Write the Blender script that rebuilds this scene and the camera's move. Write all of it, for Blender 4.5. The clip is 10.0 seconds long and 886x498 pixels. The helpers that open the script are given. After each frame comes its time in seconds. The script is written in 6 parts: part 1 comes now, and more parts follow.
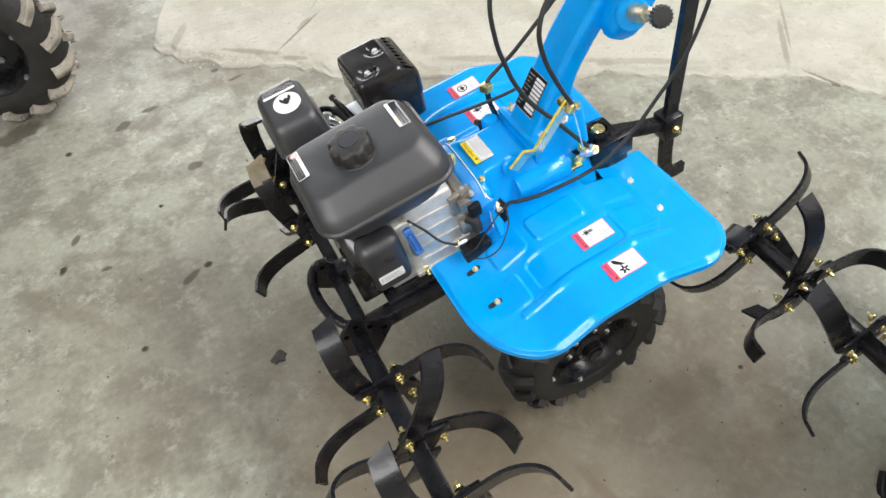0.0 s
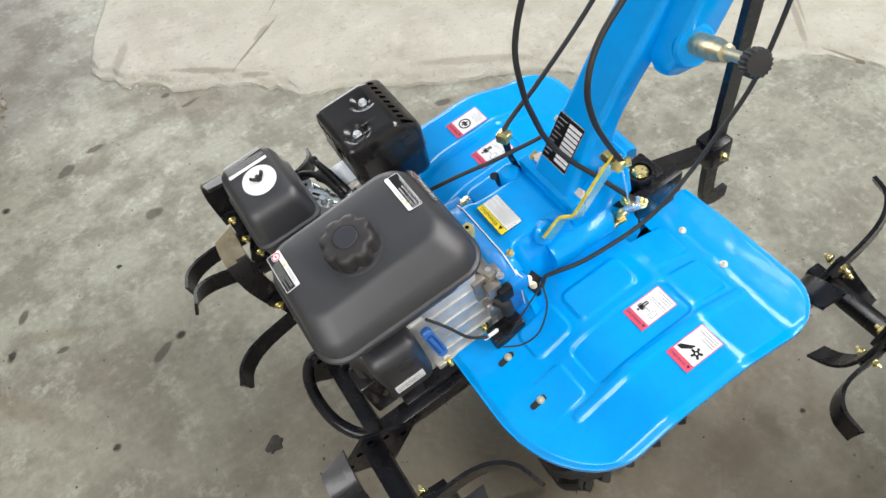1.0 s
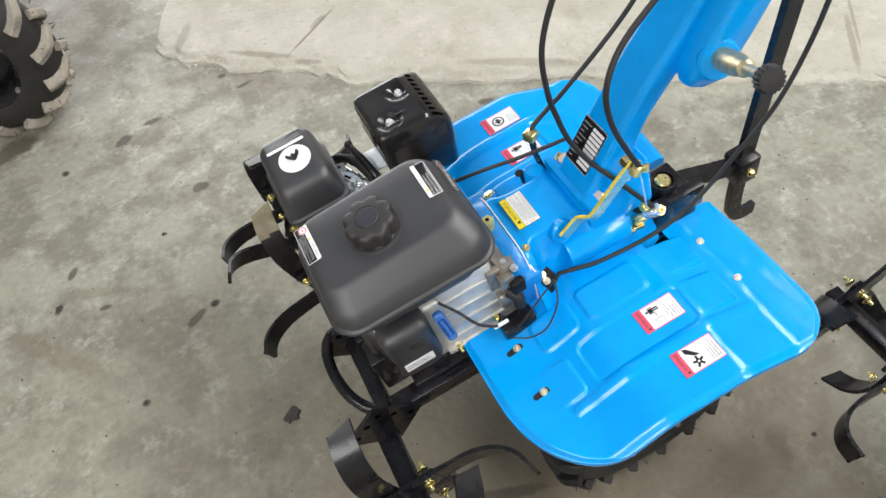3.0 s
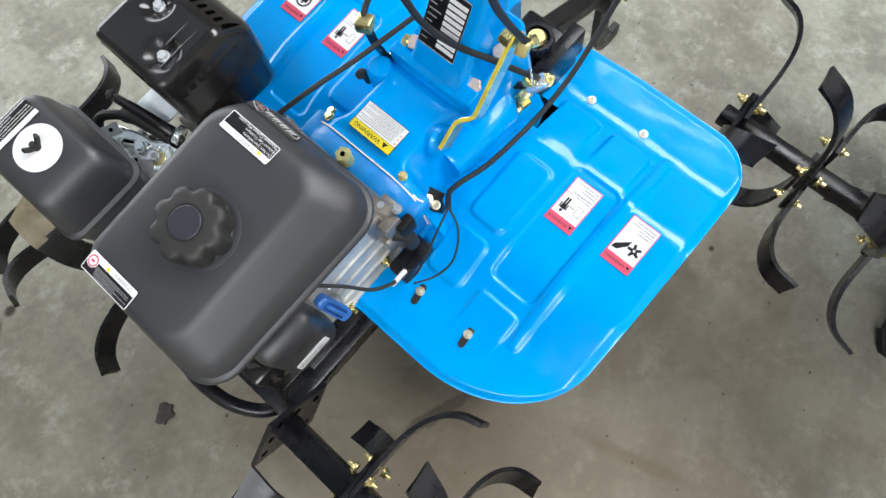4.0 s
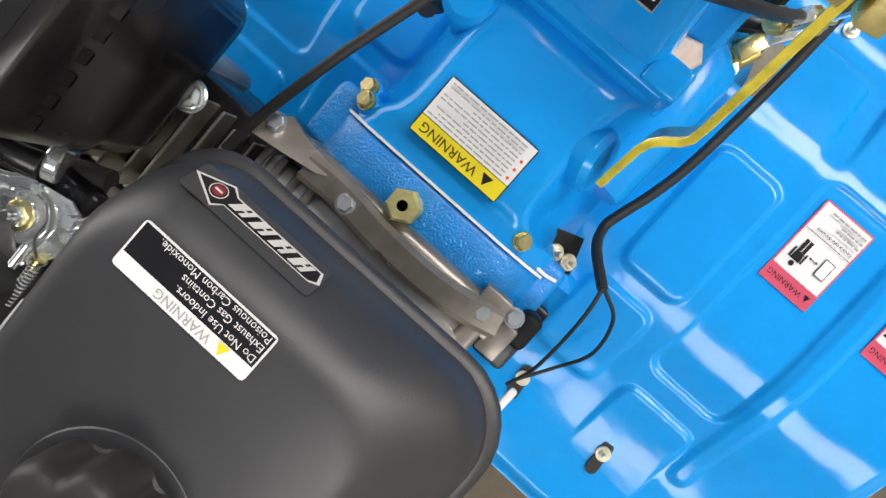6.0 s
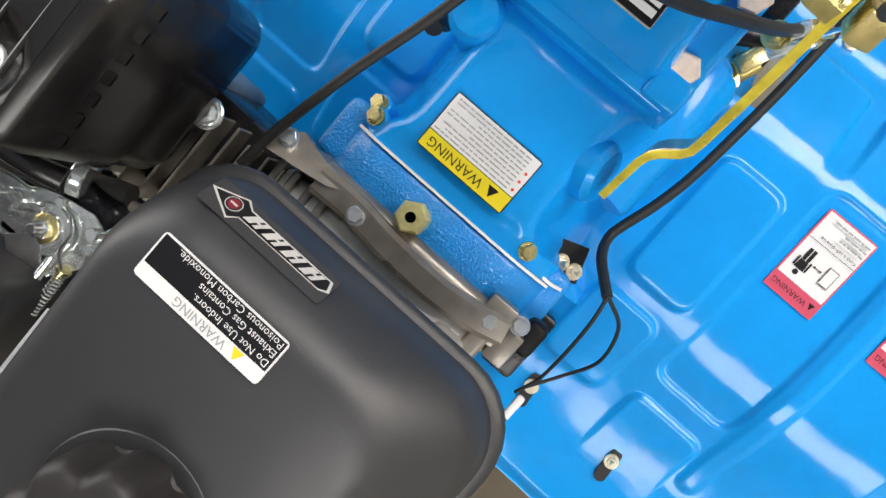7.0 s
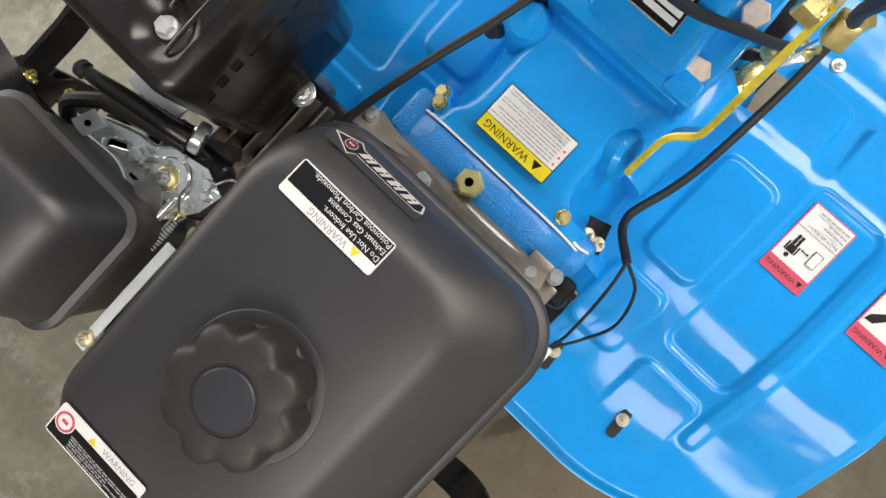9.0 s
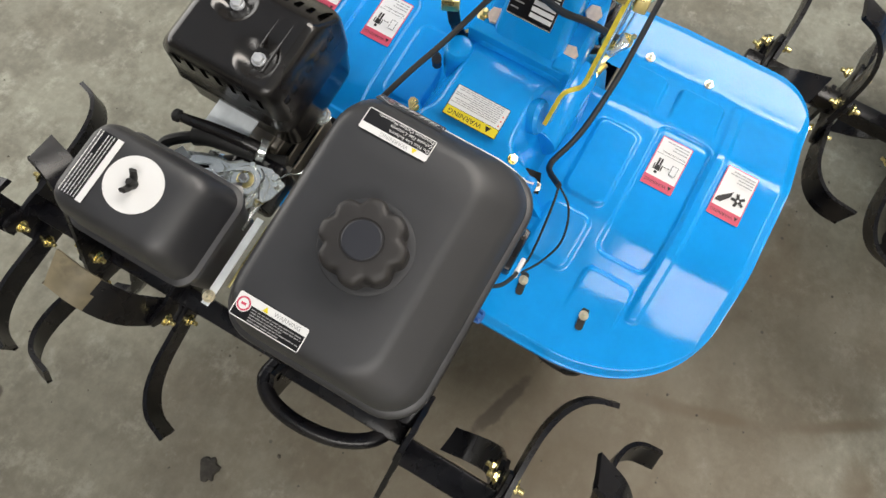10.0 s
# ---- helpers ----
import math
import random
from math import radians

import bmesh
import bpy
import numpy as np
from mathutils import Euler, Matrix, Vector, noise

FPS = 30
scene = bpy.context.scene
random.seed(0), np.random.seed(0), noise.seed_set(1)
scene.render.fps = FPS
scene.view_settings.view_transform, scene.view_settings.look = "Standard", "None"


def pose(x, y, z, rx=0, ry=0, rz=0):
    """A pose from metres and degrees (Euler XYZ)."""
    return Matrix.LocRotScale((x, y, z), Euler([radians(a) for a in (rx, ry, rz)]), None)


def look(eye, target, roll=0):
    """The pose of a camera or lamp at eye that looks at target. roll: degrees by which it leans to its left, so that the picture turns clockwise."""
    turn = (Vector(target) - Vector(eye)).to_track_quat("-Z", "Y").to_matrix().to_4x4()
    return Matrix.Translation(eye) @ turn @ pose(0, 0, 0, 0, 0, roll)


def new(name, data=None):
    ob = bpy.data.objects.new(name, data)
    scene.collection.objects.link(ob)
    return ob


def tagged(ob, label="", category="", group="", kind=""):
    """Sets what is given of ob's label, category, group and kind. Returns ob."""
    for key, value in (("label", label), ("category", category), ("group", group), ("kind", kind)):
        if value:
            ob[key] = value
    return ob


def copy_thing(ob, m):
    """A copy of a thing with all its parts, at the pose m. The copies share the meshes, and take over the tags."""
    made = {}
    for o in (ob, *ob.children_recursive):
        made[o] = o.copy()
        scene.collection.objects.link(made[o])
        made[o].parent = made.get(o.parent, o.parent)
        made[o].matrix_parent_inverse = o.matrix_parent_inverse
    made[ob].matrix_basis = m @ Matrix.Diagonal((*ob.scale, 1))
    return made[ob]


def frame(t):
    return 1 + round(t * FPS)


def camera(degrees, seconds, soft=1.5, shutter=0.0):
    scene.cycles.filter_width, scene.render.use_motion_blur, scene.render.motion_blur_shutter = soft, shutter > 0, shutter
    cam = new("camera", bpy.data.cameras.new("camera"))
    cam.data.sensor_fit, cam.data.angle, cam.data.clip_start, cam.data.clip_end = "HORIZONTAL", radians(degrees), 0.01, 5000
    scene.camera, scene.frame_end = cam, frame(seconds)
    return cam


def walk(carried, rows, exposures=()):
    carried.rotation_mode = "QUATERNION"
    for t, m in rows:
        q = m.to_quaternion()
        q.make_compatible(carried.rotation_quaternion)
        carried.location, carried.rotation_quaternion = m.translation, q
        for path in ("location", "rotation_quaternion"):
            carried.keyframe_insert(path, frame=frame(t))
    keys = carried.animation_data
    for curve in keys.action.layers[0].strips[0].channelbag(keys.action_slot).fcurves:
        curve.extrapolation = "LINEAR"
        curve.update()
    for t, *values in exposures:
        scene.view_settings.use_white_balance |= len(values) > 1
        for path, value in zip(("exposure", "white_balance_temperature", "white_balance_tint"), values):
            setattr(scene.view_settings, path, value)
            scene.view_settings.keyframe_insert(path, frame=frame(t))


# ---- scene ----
cam = camera(66.52, 10.0)
# seconds, eye, target, roll in degrees
PATH = [
    (0, (-0.3926, -0.7665, 1.3620), (-0.1395, -0.1902, 0.5849), -5.23),
    (0.2, (-0.3708, -0.6752, 1.3423), (-0.1763, -0.0780, 0.5641), -10.08),
    (0.5, (-0.3323, -0.5583, 1.3139), (-0.1901, 0.0498, 0.5328), -16.33),
    (0.8, (-0.3156, -0.4997, 1.3178), (-0.1101, 0.0767, 0.5269), -11.50),
    (1, (-0.3177, -0.4936, 1.3043), (-0.0536, 0.0329, 0.4962), -7.89),
    (1.5, (-0.3566, -0.4940, 1.2990), (-0.0513, -0.0016, 0.4840), -0.55),
    (2, (-0.3524, -0.5221, 1.3063), (-0.1010, -0.0012, 0.4906), -4.06),
    (2.2, (-0.3405, -0.5335, 1.3122), (-0.1131, 0.0184, 0.5099), -7.43),
    (3.3, (-0.3004, -0.5437, 1.3253), (-0.0924, 0.0137, 0.5215), -7.62),
    (3.5, (-0.2921, -0.5083, 1.3147), (-0.0802, -0.0407, 0.4565), -7.35),
    (3.7, (-0.2660, -0.4364, 1.2718), (-0.0479, -0.0531, 0.3743), -8.12),
    (4, (-0.2207, -0.3221, 1.2033), (0.0449, -0.0774, 0.2708), -0.83),
    (4.3, (-0.1930, -0.2498, 1.1427), (0.0849, -0.0466, 0.2038), 5.20),
    (4.5, (-0.1458, -0.1761, 1.0858), (0.0836, -0.0068, 0.1273), 4.76),
    (4.7, (-0.1043, -0.1159, 1.0203), (0.0490, 0.0164, 0.0410), 2.21),
    (5, (-0.0861, -0.0701, 0.9548), (-0.0038, 0.0287, -0.0369), -5.88),
    (5.2, (-0.0750, -0.0529, 0.9173), (-0.0094, -0.0146, -0.0799), 13.12),
    (5.5, (-0.0584, -0.0495, 0.9132), (-0.0109, -0.0030, -0.0846), -2.15),
    (5.7, (-0.0519, -0.0490, 0.9111), (0.0023, -0.0031, -0.0864), 1.55),
    (6.8, (-0.0504, -0.0506, 0.9178), (0.0011, 0.0167, -0.0786), -10.60),
    (7, (-0.0496, -0.0533, 0.9221), (0.0035, 0.0238, -0.0735), -13.83),
    (7.5, (-0.0386, -0.0529, 0.9319), (0.0369, 0.0420, -0.0607), -9.72),
    (8, (-0.0298, -0.0574, 0.9246), (0.0366, 0.0235, -0.0699), -11.64),
    (8.5, (-0.0421, -0.0559, 0.9385), (0.0335, 0.0464, -0.0533), -13.67),
    (8.8, (-0.0732, -0.0587, 0.9559), (0.0123, 0.0497, -0.0345), -9.99),
    (9, (-0.1127, -0.0694, 0.9928), (-0.0198, 0.0452, 0.0037), -6.81),
    (9.2, (-0.1702, -0.0776, 1.0434), (0.0201, 0.0694, 0.0728), 6.53),
    (9.5, (-0.2475, -0.1102, 1.1170), (0.0358, 0.0555, 0.1724), 6.24),
    (9.7, (-0.3066, -0.1272, 1.1417), (0.0111, 0.0263, 0.2060), 6.96),
    (10, (-0.3464, -0.1211, 1.1450), (0.0037, -0.0081, 0.2152), 12.61),
]
walk(cam, [(t, look(eye, target, roll)) for t, eye, target, roll in PATH], [(0, 0.09, 6500, 10), (0.5, 0.07, 6450, 10), (1.0, -0.03, 6450, 10), (2.0, 0.0, 6500, 10), (3.5, -0.04, 6450, 10), (4.2, -0.08, 6150, 8), (4.6, -0.20, 6150, 9), (5.5, -0.33, 6750, 11), (8.5, -0.33, 6750, 11), (9.0, -0.35, 7000, 11), (9.5, -0.38, 7350, 12), (10, -0.41, 6850, 10)])

# ---- world, light ----
world = bpy.data.worlds.new("world")
scene.world = world
world.use_nodes = True
wn = world.node_tree
sky = wn.nodes.new("ShaderNodeTexSky")
sky.sky_type = "NISHITA"
sky.sun_disc = False
sky.sun_elevation, sky.sun_rotation = radians(50), radians(120)
sky.air_density, sky.dust_density, sky.ozone_density = 1.0, 4.0, 0.6
wn.links.new(sky.outputs[0], wn.nodes["Background"].inputs[0])
wn.nodes["Background"].inputs[1].default_value = 0.15

sun = new("sun", bpy.data.lights.new("sun", "SUN"))
sun.data.energy, sun.data.angle, sun.data.color = 2.0, radians(0.5), (1.0, 0.95, 0.88)
sun.matrix_world = look((-4.33, 2.5, 6), (0, 0, 0))


def skylight_lamp(x, width, y0, y1, power):
    """An area lamp for the sky's light through an unseen roof light across the shed, placed to suit the reflections."""
    lamp = new("skylight_lamp", bpy.data.lights.new("skylight_lamp", "AREA"))
    lamp.data.shape, lamp.data.size, lamp.data.size_y = "RECTANGLE", width, y1 - y0
    lamp.data.energy, lamp.data.color = power, (1.0, 0.985, 0.96)
    lamp.matrix_world = look((x, (y0 + y1) / 2, 4.62), (x, (y0 + y1) / 2, 0))


skylight_lamp(2.8, 1.5, -5.1, 1.1, 410)
skylight_lamp(-3.4, 2.2, -5.1, -0.8, 370)

# added area lamp, as daylight through an unseen wide doorway in the north wall
unseen_door_lamp = new("unseen_doorway_lamp", bpy.data.lights.new("unseen_doorway_lamp", "AREA"))
unseen_door_lamp.data.shape, unseen_door_lamp.data.size, unseen_door_lamp.data.size_y = "RECTANGLE", 5.0, 3.2
unseen_door_lamp.data.energy, unseen_door_lamp.data.color = 225, (1.0, 0.985, 0.96)
unseen_door_lamp.matrix_world = look((0.3, 5.02, 1.6), (0.3, 0.0, 1.6))

# ---- materials ----


def mat(name, color, rough=0.5, metal=0.0, coat=0.0, spec=0.5, vary=0.0, scale=60.0, bump=0.0, bump_scale=400.0, bump_depth=0.001, rough_vary=0.0, second=None, second_scale=9.0, second_amount=0.5):
    """A principled material with colour variation at two scales and a fine bump."""
    m = bpy.data.materials.new(name)
    m.use_nodes = True
    t = m.node_tree
    b = t.nodes["Principled BSDF"]
    b.inputs["Base Color"].default_value = (*color, 1)
    b.inputs["Roughness"].default_value = rough
    b.inputs["Metallic"].default_value = metal
    b.inputs["Coat Weight"].default_value = coat
    b.inputs["Coat Roughness"].default_value = 0.05
    b.inputs["Specular IOR Level"].default_value = spec
    geo = t.nodes.new("ShaderNodeTexCoord")
    last = None
    if vary or rough_vary:
        n = t.nodes.new("ShaderNodeTexNoise")
        n.inputs["Scale"].default_value, n.inputs["Detail"].default_value = scale, 6
        t.links.new(geo.outputs["Object"], n.inputs["Vector"])
        if vary:
            r = t.nodes.new("ShaderNodeMapRange")
            r.inputs[3].default_value, r.inputs[4].default_value = 1 - vary, 1 + vary
            r.inputs[1].default_value, r.inputs[2].default_value = 0.3, 0.7
            t.links.new(n.outputs[0], r.inputs[0])
            mul = t.nodes.new("ShaderNodeMix")
            mul.data_type, mul.blend_type = "RGBA", "MULTIPLY"
            mul.inputs[0].default_value = 1
            mul.inputs[6].default_value = (*color, 1)
            t.links.new(r.outputs[0], mul.inputs[7])
            last = mul.outputs[2]
        if rough_vary:
            n2 = t.nodes.new("ShaderNodeTexNoise")
            n2.inputs["Scale"].default_value, n2.inputs["Detail"].default_value = scale * 0.3, 4
            t.links.new(geo.outputs["Object"], n2.inputs["Vector"])
            r2 = t.nodes.new("ShaderNodeMapRange")
            r2.inputs[1].default_value, r2.inputs[2].default_value = 0.3, 0.7
            r2.inputs[3].default_value, r2.inputs[4].default_value = max(0.02, rough - rough_vary), rough + rough_vary
            t.links.new(n2.outputs[0], r2.inputs[0])
            t.links.new(r2.outputs[0], b.inputs["Roughness"])
    if second:
        n3 = t.nodes.new("ShaderNodeTexNoise")
        n3.inputs["Scale"].default_value, n3.inputs["Detail"].default_value = second_scale, 8
        n3.inputs["Roughness"].default_value = 0.65
        t.links.new(geo.outputs["Object"], n3.inputs["Vector"])
        r3 = t.nodes.new("ShaderNodeMapRange")
        r3.inputs[1].default_value, r3.inputs[2].default_value = 0.5, 0.68
        r3.inputs[3].default_value, r3.inputs[4].default_value = 0, second_amount
        t.links.new(n3.outputs[0], r3.inputs[0])
        mx = t.nodes.new("ShaderNodeMix")
        mx.data_type = "RGBA"
        t.links.new(r3.outputs[0], mx.inputs[0])
        mx.inputs[6].default_value = (*color, 1)
        if last:
            t.links.new(last, mx.inputs[6])
        mx.inputs[7].default_value = (*second, 1)
        last = mx.outputs[2]
    if last:
        t.links.new(last, b.inputs["Base Color"])
    if bump:
        n4 = t.nodes.new("ShaderNodeTexNoise")
        n4.inputs["Scale"].default_value, n4.inputs["Detail"].default_value = bump_scale, 3
        t.links.new(geo.outputs["Object"], n4.inputs["Vector"])
        bp = t.nodes.new("ShaderNodeBump")
        bp.inputs["Strength"].default_value, bp.inputs["Distance"].default_value = bump, bump_depth
        t.links.new(n4.outputs[0], bp.inputs["Height"])
        t.links.new(bp.outputs[0], b.inputs["Normal"])
    return m


BLUE = mat("blue_enamel", (0.0, 0.300, 0.79), 0.15, coat=0.22, spec=0.28, vary=0.05, scale=25, rough_vary=0.05, bump=0.9, bump_scale=15, bump_depth=0.0022)
BLUE_CAST = mat("blue_painted_casting", (0.0, 0.262, 0.75), 0.20, coat=0.35, vary=0.08, scale=60, bump=0.8, bump_scale=620, bump_depth=0.0016)
BLACK_PLASTIC = mat("black_moulded_plastic", (0.0216, 0.0222, 0.0258), 0.46, spec=0.85, vary=0.08, scale=30, rough_vary=0.05, bump=0.12, bump_scale=1500)
BLACK_CAP = mat("black_cap_plastic", (0.024, 0.022, 0.022), 0.5, bump=0.1, bump_scale=1200, vary=0.1, scale=50)
CAP_DISC = mat("dark_blue_grey_plastic", (0.021, 0.023, 0.031), 0.48)
BLACK_PAINT = mat("black_gloss_paint", (0.006, 0.006, 0.008), 0.28, spec=0.36, vary=0.2, scale=80, rough_vary=0.1, second=(0.05, 0.038, 0.030), second_scale=28, second_amount=0.2)
BLACK_STEEL = mat("black_muffler_paint", (0.0100, 0.0090, 0.0090), 0.22, spec=0.6, vary=0.2, scale=60, rough_vary=0.1)
FLAT_BLACK = mat("flat_black_coating", (0.006, 0.006, 0.007), 0.55, spec=0.2, vary=0.2, scale=60)
RUBBER = mat("black_rubber", (0.014, 0.014, 0.014), 0.6, vary=0.15, scale=200)
TYRE = mat("tyre_rubber", (0.011, 0.0105, 0.0105), 0.6, vary=0.3, scale=40, second=(0.05, 0.043, 0.036), second_scale=14, second_amount=0.3, bump=0.3, bump_scale=300)
LUG_DUST = mat("dusty_lug_rubber", (0.022, 0.020, 0.018), 0.8, vary=0.3, scale=40, second=(0.34, 0.31, 0.26), second_scale=9, second_amount=0.95, bump=0.4, bump_scale=300)
PLUG = mat("yellow_zinc_plug", (0.72, 0.66, 0.30), 0.4, metal=0.6, vary=0.2, scale=90)
ALU = mat("cast_aluminium", (0.66, 0.65, 0.62), 0.48, metal=0.6, vary=0.12, scale=60, rough_vary=0.1, bump=0.25, bump_scale=500)
DARK_ALU = mat("oily_cast_aluminium", (0.29, 0.265, 0.235), 0.36, metal=0.65, vary=0.3, scale=40, rough_vary=0.1, bump=0.10, bump_scale=300)
ZINC = mat("bright_zinc", (0.92, 0.97, 0.96), 0.16, metal=0.75, vary=0.12, scale=60, rough_vary=0.06, bump=0.12, bump_scale=160)
GOLD = mat("yellow_zinc_plate", (0.76, 0.65, 0.30), 0.30, metal=1.0, vary=0.25, scale=90, rough_vary=0.1)
GOLD_PALE = mat("pale_zinc_plate", (0.82, 0.68, 0.58), 0.42, metal=0.5, vary=0.2, scale=120, rough_vary=0.1)
GOLD_DULL = mat("dull_yellow_zinc", (0.52, 0.45, 0.28), 0.38, metal=0.8, vary=0.3, scale=70, rough_vary=0.1)
LIT_EDGE_YELLOW = mat("yellow_lit_edge", (0.90, 0.74, 0.08), 0.30, metal=0.35, vary=0.25, scale=90, rough_vary=0.08)
LEVER_ZINC = mat("pale_passivated_lever", (0.80, 0.74, 0.56), 0.24, metal=0.9, vary=0.2, scale=45, rough_vary=0.08)
WHITE = mat("white_label_film", (0.78, 0.78, 0.78), 0.35)
INK = mat("black_label_ink", (0.006, 0.006, 0.008), 0.3)
YELLOW = mat("yellow_label_film", (0.80, 0.66, 0.02), 0.35)
PINK = mat("red_label_band", (0.60, 0.075, 0.135), 0.35)
RED = mat("red_plastic", (0.7, 0.06, 0.02), 0.4)
BLUE_PLASTIC = mat("blue_plastic", (0.03, 0.13, 0.42), 0.4)
GREY_INK = mat("grey_label_print", (0.33, 0.33, 0.34), 0.4)
BADGE_RED = mat("dark_red_badge_print", (0.22, 0.02, 0.03), 0.35)
SILVER_INK = mat("silver_badge_print", (0.72, 0.71, 0.69), 0.32, metal=0.3)
INDIGO = mat("indigo_enamel", (0.02, 0.05, 0.62), 0.25, coat=0.5, vary=0.1)
PINK_BOX = mat("faded_red_board", (0.62, 0.22, 0.22), 0.7, vary=0.15, scale=12)
GASKET = mat("pale_gasket", (0.84, 0.88, 0.86), 0.6)
ROOF = mat("pale_roof_sheet", (0.40, 0.45, 0.55), 0.8, vary=0.2, scale=3)
PLASTER = mat("plastered_wall", (0.42, 0.40, 0.37), 0.85, vary=0.15, scale=4, bump=0.3, bump_scale=40)

# ---- builders ----


def finish(bm, name, mats, smooth=35):
    me = bpy.data.meshes.new(name)
    bmesh.ops.recalc_face_normals(bm, faces=bm.faces[:])
    bm.to_mesh(me)
    bm.free()
    for m in mats if isinstance(mats, (list, tuple)) else [mats]:
        me.materials.append(m)
    if smooth:
        me.polygons.foreach_set("use_smooth", [True] * len(me.polygons))
        me.set_sharp_from_angle(angle=radians(smooth))
    return me


def part(name, bm, material, parent, label="", smooth=35, m=None):
    """Links a bmesh (or a mesh) as one object under a thing or a part."""
    me = bm if isinstance(bm, bpy.types.Mesh) else finish(bm, name, material, smooth)
    ob = new(name, me)
    ob.parent = parent
    if m is not None:
        ob.matrix_local = m
    if label:
        ob["label"] = label
    return ob


def thing(name, label, category, m=None, group="", kind=""):
    ob = new(name)
    ob.empty_display_size = 0.05
    if m is not None:
        ob.matrix_world = m
    return tagged(ob, label, category, group, kind)


def box(x0, x1, y0, y1, z0, z1, bevel=0.002, seg=2, bm=None, m=None):
    bm = bm or bmesh.new()
    r = bmesh.ops.create_cube(bm, size=1)
    vs = r["verts"]
    bmesh.ops.transform(bm, verts=vs, matrix=Matrix.Translation(((x0 + x1) / 2, (y0 + y1) / 2, (z0 + z1) / 2)) @ Matrix.Diagonal((x1 - x0, y1 - y0, z1 - z0, 1)))
    if bevel:
        es = list({e for v in vs for e in v.link_edges})
        out = bmesh.ops.bevel(bm, geom=es, offset=bevel, segments=seg, affect="EDGES", profile=0.5)
        vs = list({v for f in out["faces"] for v in f.verts} | {v for v in vs if v.is_valid})
    if m is not None:
        bmesh.ops.transform(bm, verts=[v for v in vs if v.is_valid], matrix=m)
    return bm


def ring(z, x0, x1, y0, y1, r, seg=7):
    pts = []
    for cx, cy, a in ((x1 - r, y1 - r, 0), (x0 + r, y1 - r, 90), (x0 + r, y0 + r, 180), (x1 - r, y0 + r, 270)):
        for k in range(seg + 1):
            b = radians(a + 90 * k / seg)
            pts.append(Vector((cx + r * math.cos(b), cy + r * math.sin(b), z)))
    return pts


def loft(rings, bm=None, cap=True, close=False):
    bm = bm or bmesh.new()
    rows = [[bm.verts.new(p) for p in rg] for rg in rings]
    pairs = list(zip(rows, rows[1:])) + ([(rows[-1], rows[0])] if close else [])
    for a, b in pairs:
        n = len(a)
        for k in range(n):
            bm.faces.new((a[k], a[(k + 1) % n], b[(k + 1) % n], b[k]))
    if cap and not close:
        bm.faces.new(rows[0][::-1])
        bm.faces.new(rows[-1])
    return bm


def smooth_path(pts, n=8):
    """Catmull-Rom through the points."""
    p = [Vector(q) for q in pts]
    p = [2 * p[0] - p[1], *p, 2 * p[-1] - p[-2]]
    out = []
    for i in range(1, len(p) - 2):
        for k in range(n):
            t = k / n
            a, b, c, d = p[i - 1 : i + 3]
            out.append(0.5 * (2 * b + (c - a) * t + (2 * a - 5 * b + 4 * c - d) * t * t + (3 * b - a - 3 * c + d) * t**3))
    return out + [p[-2]]


def sweep(path, profile, up=(0, 0, 1), bm=None, scales=None):
    """A profile of (side, up) pairs carried along a path."""
    path = [Vector(p) for p in path]
    rings, u = [], Vector(up)
    for i, p in enumerate(path):
        d = (path[min(i + 1, len(path) - 1)] - path[max(i - 1, 0)]).normalized()
        s = d.cross(u).normalized()
        u = s.cross(d).normalized()
        k = scales[i] if scales else 1
        rings.append([p + s * a * k + u * b * k for a, b in profile])
    return loft(rings, bm)


def circle(r, n=10):
    return [(r * math.cos(2 * math.pi * k / n), r * math.sin(2 * math.pi * k / n)) for k in range(n)]


def rect(w, h, b=0.0008):
    w, h = w / 2, h / 2
    return [(-w + b, -h), (w - b, -h), (w, -h + b), (w, h - b), (w - b, h), (-w + b, h), (-w, h - b), (-w, -h + b)]


def tube(pts, r, n=10, smooth=8, bm=None, up=(0, 0, 1)):
    return sweep(smooth_path(pts, smooth) if smooth else pts, circle(r, n), up, bm)


def lathe(profile, n=32, bm=None, m=None):
    """(radius, z) pairs turned about z."""
    bm = bm or bmesh.new()
    rings = [[Vector((r * math.cos(2 * math.pi * k / n), r * math.sin(2 * math.pi * k / n), z)) for k in range(n)] for r, z in profile]
    if m is not None:
        rings = [[m @ p for p in rg] for rg in rings]
    return loft(rings, bm)


def along(p, d, spin=0):
    """A pose at p whose z points along d."""
    return Matrix.Translation(p) @ Vector(d).to_track_quat("Z", "Y").to_matrix().to_4x4() @ pose(0, 0, 0, 0, 0, spin)


def bolt_mesh(name, r, h, material, washer=1.35, stub=0.0):
    bm = bmesh.new()
    n = 6
    hexa = lambda rr, z: [Vector((rr * math.cos(math.pi * k / 3), rr * math.sin(math.pi * k / 3), z)) for k in range(n)]
    loft([hexa(r, 0.0018), hexa(r, h * 0.86), hexa(r * 0.88, h)], bm)
    if washer:
        lathe([(r * washer, 0), (r * washer, 0.0016), (r * washer * 0.96, 0.002)], 16, bm)
    if stub:
        lathe([(r * 0.5, h - 0.001), (r * 0.5, h + stub), (r * 0.42, h + stub + 0.0008)], 12, bm)
    return finish(bm, name, material, 30)


